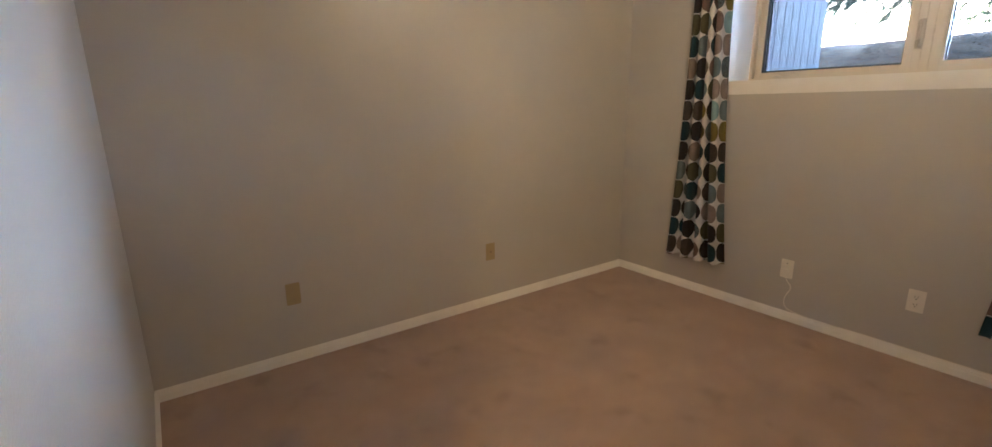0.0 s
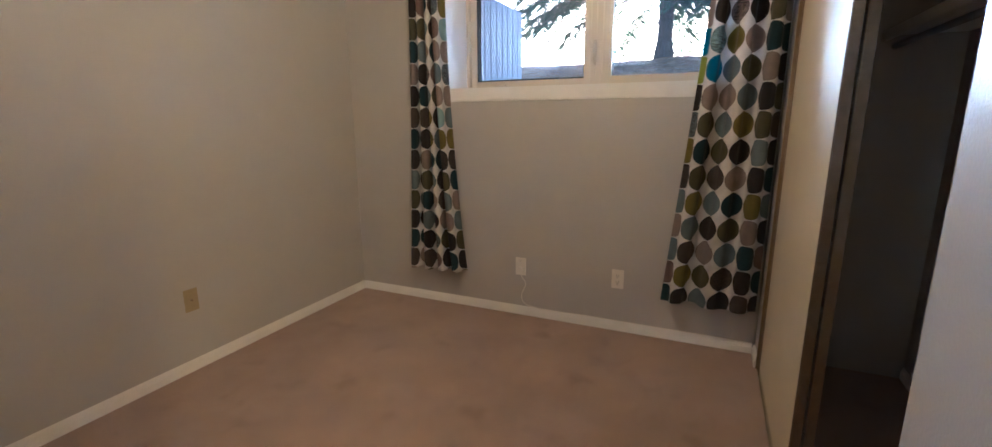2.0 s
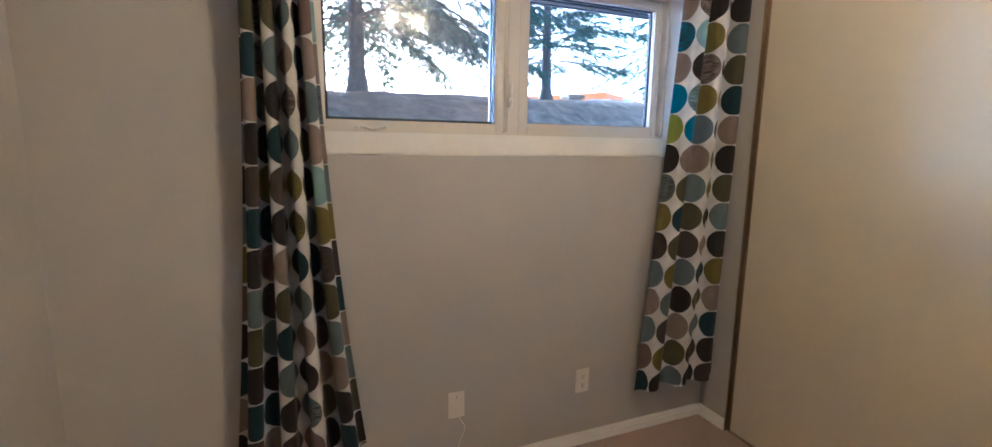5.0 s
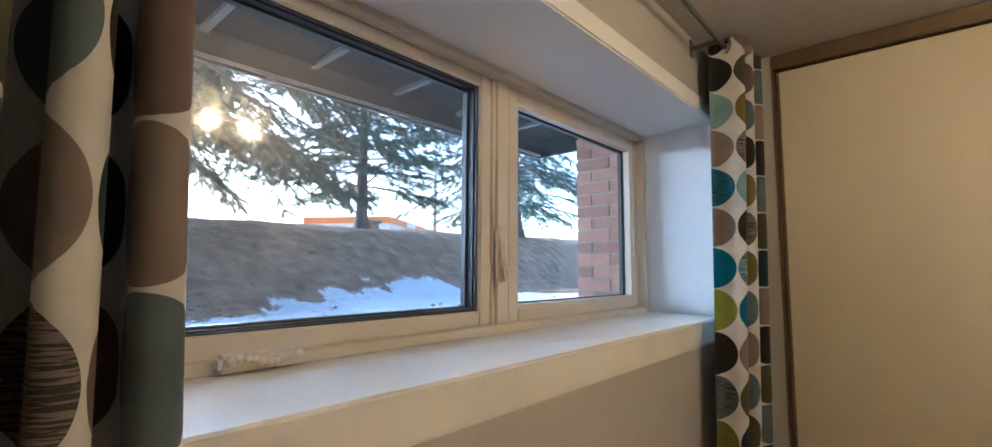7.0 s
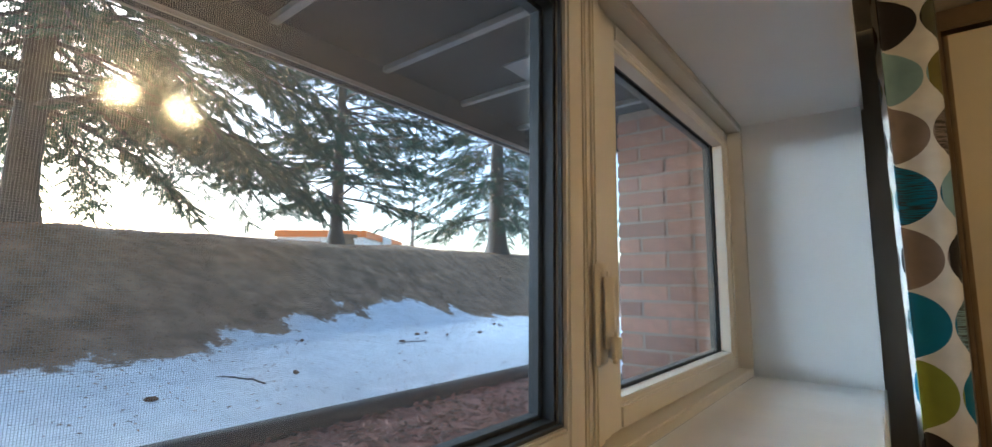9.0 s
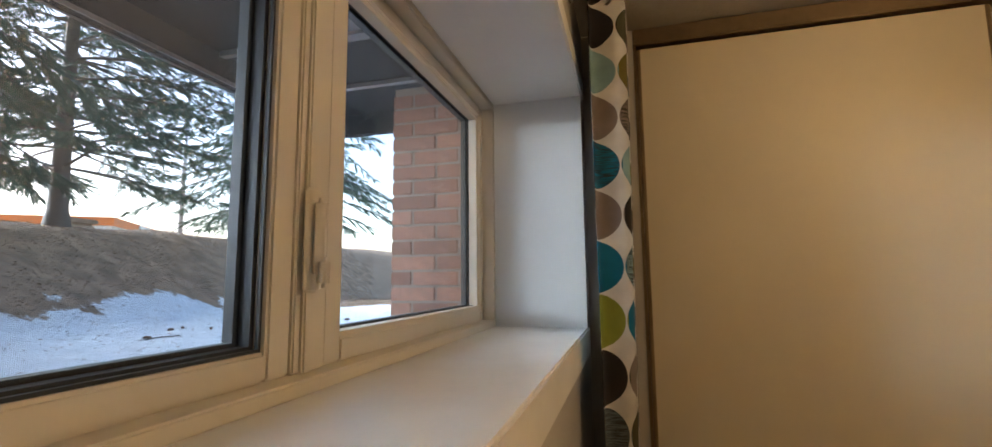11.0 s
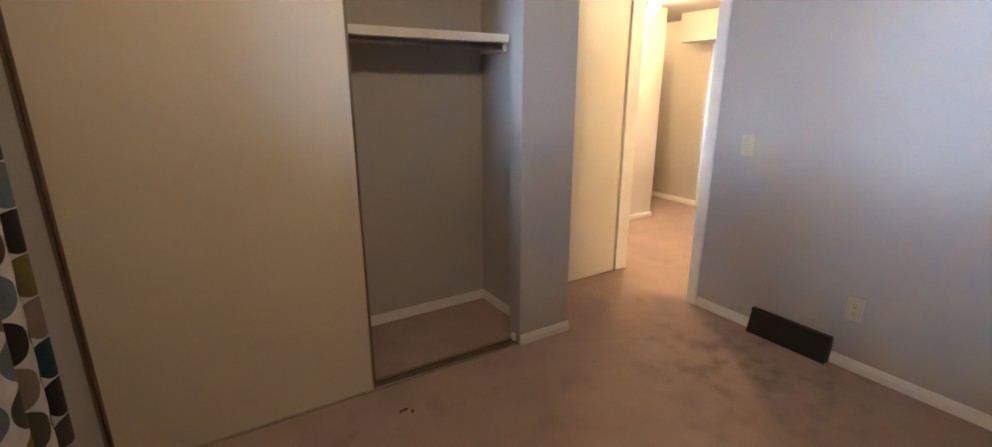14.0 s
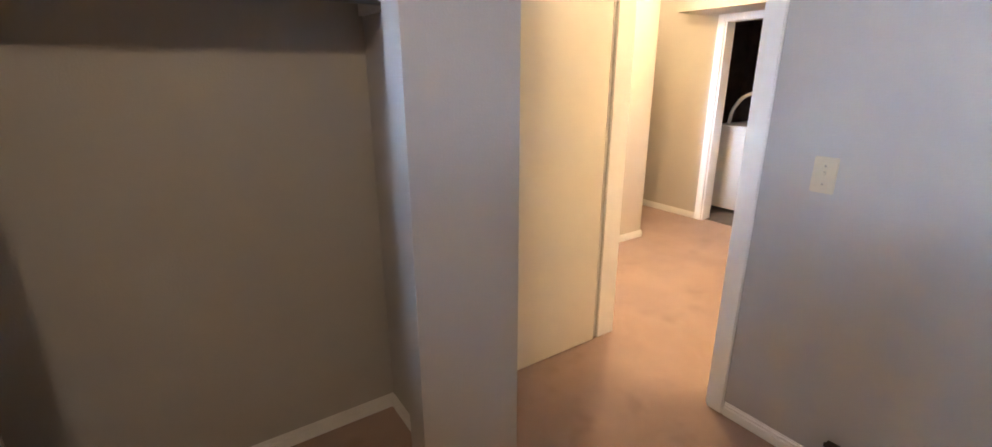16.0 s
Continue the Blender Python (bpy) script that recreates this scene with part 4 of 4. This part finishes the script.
chips("bark_chips", 5200, XO + 0.04, 4.86, -0.78, 2.2, 1.185, 0.02, MULCH, "loose red bark chips and pebbles in the bed", "bark mulch")
# brick pier: bricks with recessed joints
PX0, PX1, PY0, PY1 = XO + 0.02, 4.1, -0.57, -0.25
pier = thing("brick_pier", pose(0, 0, 0), "red brick pier holding up the eave", "brick pier")
part("mortar_core", boxes((PX0, PX1 - 0.006, PY0 + 0.006, PY1 - 0.006, 1.0, EZ)), MORTAR, pier)
bl, bh, bd = 0.20, 0.055, 0.09
whole = mesh_of("brick", boxes((0, bl, -bd, 0, 0, bh), bevel=0.003), BRICK)
half = mesh_of("brick_half", boxes((0, 0.0925, -bd, 0, 0, bh), bevel=0.003), BRICK)
for row in range(22):
    z = 1.14 + row * 0.065
    if z + bh > EZ:
        break
    x = PX1
    first = row % 2
    while x > PX0 + 0.05:
        use, w = (half, 0.0925) if first else (whole, bl)
        first = False
        if x - w < PX0:
            use, w = half, 0.0925
        if x - w < PX0 - 0.001:
            break
        o = new("brick", use)
        o.parent = pier
        o.location = (x - w, PY1, z)
        x -= w + 0.0105
    for y in (PY1 - bd - 0.0105, PY1 - bd - 0.0105 - 0.21):
        o = new("brick", half if y < -0.5 else whole)
        o.parent = pier
        o.matrix_basis = pose(PX1, y, z, 0, 0, 0) @ Matrix.Rotation(radians(-90), 4, "Z")

# ---- spruces ----
BARK = mat("grey_brown_spruce_bark", (0.09, 0.075, 0.065), 0.95, vary=0.4, scale=14, bump=1.0, bump_scale=45)
NEEDLE = mat("blue_green_spruce_needles", (0.065, 0.125, 0.08), 0.8, vary=0.35, scale=3, spec=0.2)


def spruce(x, y, base_r, height, low, reach, seed, label, droop=0.35, whorl=5):
    rnd = random.Random(seed)
    t = thing("spruce_tree", pose(x, y, ground_z(x, y) - 0.05), label, "tree")
    bm = bmesh.new()
    n, k = 26, 14
    rings = []
    for i in range(n + 1):
        f = i / n
        z = height * f
        r = base_r * (1 - 0.93 * f) * (1 + 0.5 * math.exp(-z / (base_r * 0.9)))
        rings.append([bm.verts.new((r * (1 + 0.09 * noise.noise(Vector((j * 1.1, z * 1.5, seed)))) * math.cos(2 * math.pi * j / k) + 0.04 * math.sin(z * 0.6), r * math.sin(2 * math.pi * j / k), z)) for j in range(k)])
    for a, b in zip(rings, rings[1:]):
        for j in range(k):
            bm.faces.new((a[j], a[(j + 1) % k], b[(j + 1) % k], b[j]))
    part("trunk", bm, BARK, t, "", True)
    lv, lf, wv, wf = [], [], [], []

    def stick(a, b, r0, r1):
        d = (b - a).normalized()
        s = d.orthogonal().normalized()
        u = d.cross(s)
        i0 = len(wv)
        for c, r in ((a, r0), (b, r1)):
            for q in (0, 2.094, 4.189):
                wv.append(c + (s * math.cos(q) + u * math.sin(q)) * r)
        for q in range(3):
            wf.append((i0 + q, i0 + (q + 1) % 3, i0 + 3 + (q + 1) % 3, i0 + 3 + q))

    def spray(p, d, length):
        """A needled twig: two crossed ragged blades."""
        s = d.cross(Vector((0, 0, 1)))
        s = s.normalized() if s.length > 1e-3 else Vector((1, 0, 0))
        up = s.cross(d).normalized()
        w = length * rnd.uniform(0.05, 0.085)
        for side in (s, (up + s * rnd.uniform(-0.5, 0.5)).normalized()):
            i0 = len(lv)
            lv.extend((p, p + d * length * 0.35 + side * w, p + d * length, p + d * length * 0.45 - side * w))
            lf.append((i0, i0 + 1, i0 + 2, i0 + 3))

    z = low
    while z < height * 0.97:
        f = (z - low) / (height - low)
        for _ in range(rnd.randint(whorl - 1, whorl + 1)):
            az = rnd.uniform(0, 2 * math.pi)
            ln = reach * (1 - f) ** 0.8 * rnd.uniform(0.65, 1.12) + 0.2
            p = Vector((0.04 * math.sin(z * 0.6), 0, z))
            d = Vector((math.cos(az), math.sin(az), rnd.uniform(-0.05, 0.25)))
            steps = max(4, int(ln / 0.22))
            seg = ln / steps
            for i in range(steps):
                g = i / steps
                d = (d + Vector((rnd.uniform(-0.06, 0.06), rnd.uniform(-0.06, 0.06), -droop * (0.22 - 0.16 * g) + (0.07 if g > 0.7 else 0)))).normalized()
                q = p + d * seg
                if q.z < 0.45:
                    break
                stick(p, q, 0.018 * (1 - g) * (ln / reach) + 0.004, 0.018 * (1 - g - 1 / steps) * (ln / reach) + 0.003)
                if g > 0.16:
                    side = d.cross(Vector((0, 0, 1))).normalized()
                    for sg in (-1, 1, -0.5, 0.5):
                        tl = (0.16 + 0.34 * (1 - g)) * rnd.uniform(0.6, 1.25) * min(1.0, ln / 1.6 + 0.3)
                        td = (d * 0.75 + side * sg * rnd.uniform(0.5, 1.0) + Vector((0, 0, rnd.uniform(-0.55, 0.05)))).normalized()
                        stick(q, q + td * tl, 0.004, 0.002)
                        m = max(3, int(tl / 0.022))
                        for h in range(m):
                            c = q + td * tl * (h + 0.4) / m
                            for s2 in (-1, 1):
                                sd = (td + td.cross(Vector((0, 0, 1))) * s2 * rnd.uniform(0.3, 0.95) + Vector((0, 0, rnd.uniform(-0.5, 0.2)))).normalized()
                                spray(c, sd, rnd.uniform(0.05, 0.11))
                p = q
            spray(p, d, 0.2)
        z += rnd.uniform(0.13, 0.25) * (1 + 0.3 * (1 - f))
    for nm, v, fc, mt in (("crown", lv, lf, NEEDLE), ("limbs", wv, wf, BARK)):
        me = bpy.data.meshes.new(nm)
        me.from_pydata(v, [], fc)
        me.materials.append(mt)
        o = new(nm, me)
        o.parent = t
    return t


spruce(8.63, 1.13, 0.118, 9.0, 1.05, 3.6, 11, "big old spruce with drooping limbs on the bank", 0.40, 14)
spruce(9.5, -2.33, 0.10, 6.5, 0.75, 1.9, 23, "slim young spruce with level limbs on the bank", 0.2, 7)
spruce(10.9, -7.9, 0.24, 8.0, 0.9, 3.2, 37, "spruce with a broad low crown on the bank", 0.4, 7)

# ---- distance ----
SHOPW = mat("white_cladding", (0.75, 0.75, 0.73), 0.6, vary=0.05, scale=1)
ORANGE = mat("orange_sign_panel", (0.75, 0.20, 0.03), 0.5, vary=0.05)
REDP = mat("red_sign_panel", (0.65, 0.03, 0.05), 0.5, vary=0.05)
BLUEP = mat("teal_sign_panel", (0.02, 0.30, 0.38), 0.5, vary=0.05)
POLE = mat("galvanised_pole", (0.4, 0.42, 0.44), 0.5, 0.6, vary=0.1)
shop = thing("shop_building", pose(42, -28.6, 2.0, 0, 0, 35), "distant white restaurant building with an orange fascia band", "building")
part("wall", boxes((0, 8, -6, 6, 0, 4.3)), SHOPW, shop)
part("band", boxes((-0.15, 8.15, -6.15, 6.15, 3.7, 4.3)), ORANGE, shop, "orange fascia band")
part("sign", boxes((-0.3, -0.15, -1.4, 1.4, 3.3, 4.2), bevel=0.05), SHOPW, shop, "blank white oval sign")
part("window", boxes((-0.05, -0.01, -5.0, -1.5, 0.7, 1.9)), GASKET, shop)
part("window", boxes((-0.05, -0.01, 1.0, 5.0, 0.7, 1.9)), GASKET, shop)
for x, y, w, h, z, mt, lb in ((28.5, -22.6, 0.5, 0.5, 0.6, BLUEP, "small teal road sign on a post"), (26, -26.6, 0.55, 0.75, 1.0, REDP, "small red sign on a post"), (33, -1.6, 0.7, 0.7, 2.6, REDP, "red roadside sign on a post")):
    s = thing("road_sign", pose(x, y, ground_z(x, y)), lb, "road sign")
    part("post", tube(bmesh.new(), (0, 0, 0), (0, 0, z + h / 2), 0.04), POLE, s)
    part("panel", boxes((-0.05, -0.02, -w / 2, w / 2, z, z + h)), mt, s)
s = thing("street_lamp", pose(21.5, -14.3, ground_z(21.5, -14.3)), "tall grey galvanised street lamp pole", "street lamp")
part("pole", tube(bmesh.new(), (0, 0, 0), (0, 0, 9), 0.11, 0.07), POLE, s, "", True)
part("arm", tube(bmesh.new(), (0, 0, 8.9), (-1.6, 0.6, 9.3), 0.05), POLE, s, "", True)
part("head", boxes((-2.2, -1.5, 0.5, 0.75, 9.24, 9.38), bevel=0.03), POLE, s)
STONE = mat("brown_fieldstone", (0.2, 0.16, 0.12), 0.9, vary=0.3, scale=6, bump=0.8, bump_scale=30)
s = thing("stone_post", pose(17.5, -7.7, ground_z(17.5, -7.7)), "squat brown stone gatepost beyond the bank", "gatepost")
part("shaft", boxes((-0.3, 0.3, -0.3, 0.3, 0, 0.75), bevel=0.05), STONE, s)
part("cap", boxes((-0.36, 0.36, -0.36, 0.36, 0.75, 0.87), bevel=0.03), STONE, s)
# cones and twigs on the snow
CONE = mat("spruce_cone", (0.16, 0.08, 0.04), 0.9, vary=0.3, scale=60)
rnd = random.Random(77)
for i in range(12):
    x, y = rnd.uniform(5.6, 7.0), rnd.uniform(-4.5, 1.2)
    b = bmesh.new()
    bmesh.ops.create_uvsphere(b, u_segments=8, v_segments=6, radius=0.012, matrix=Matrix.Diagonal((2.4, 1, 0.9, 1)))
    for v in b.verts:
        v.co *= 1 + 0.12 * math.sin(v.co.x * 500)
    c = solid("spruce_cone", b, CONE, "brown spruce cone lying on the snow", "cone", "")
    c.matrix_basis = pose(x, y, ground_z(x, y) + 0.01, 0, 0, rnd.uniform(0, 360))
for x, y, a in ((5.6, 0.5, 20), (6.3, -1.2, 80), (6.6, -2.6, 130)):
    b = bmesh.new()
    p = Vector((0, 0, 0))
    for i in range(8):
        q = p + Vector((0.06, rnd.uniform(-0.025, 0.025), rnd.uniform(-0.004, 0.006)))
        tube(b, p, q, 0.005, 0.004, n=5)
        p = q
    c = solid("twig", b, BARK, "thin bare twig lying on the snow", "twig", "")
    c.matrix_basis = pose(x, y, ground_z(x, y) + 0.012, 0, 0, a)
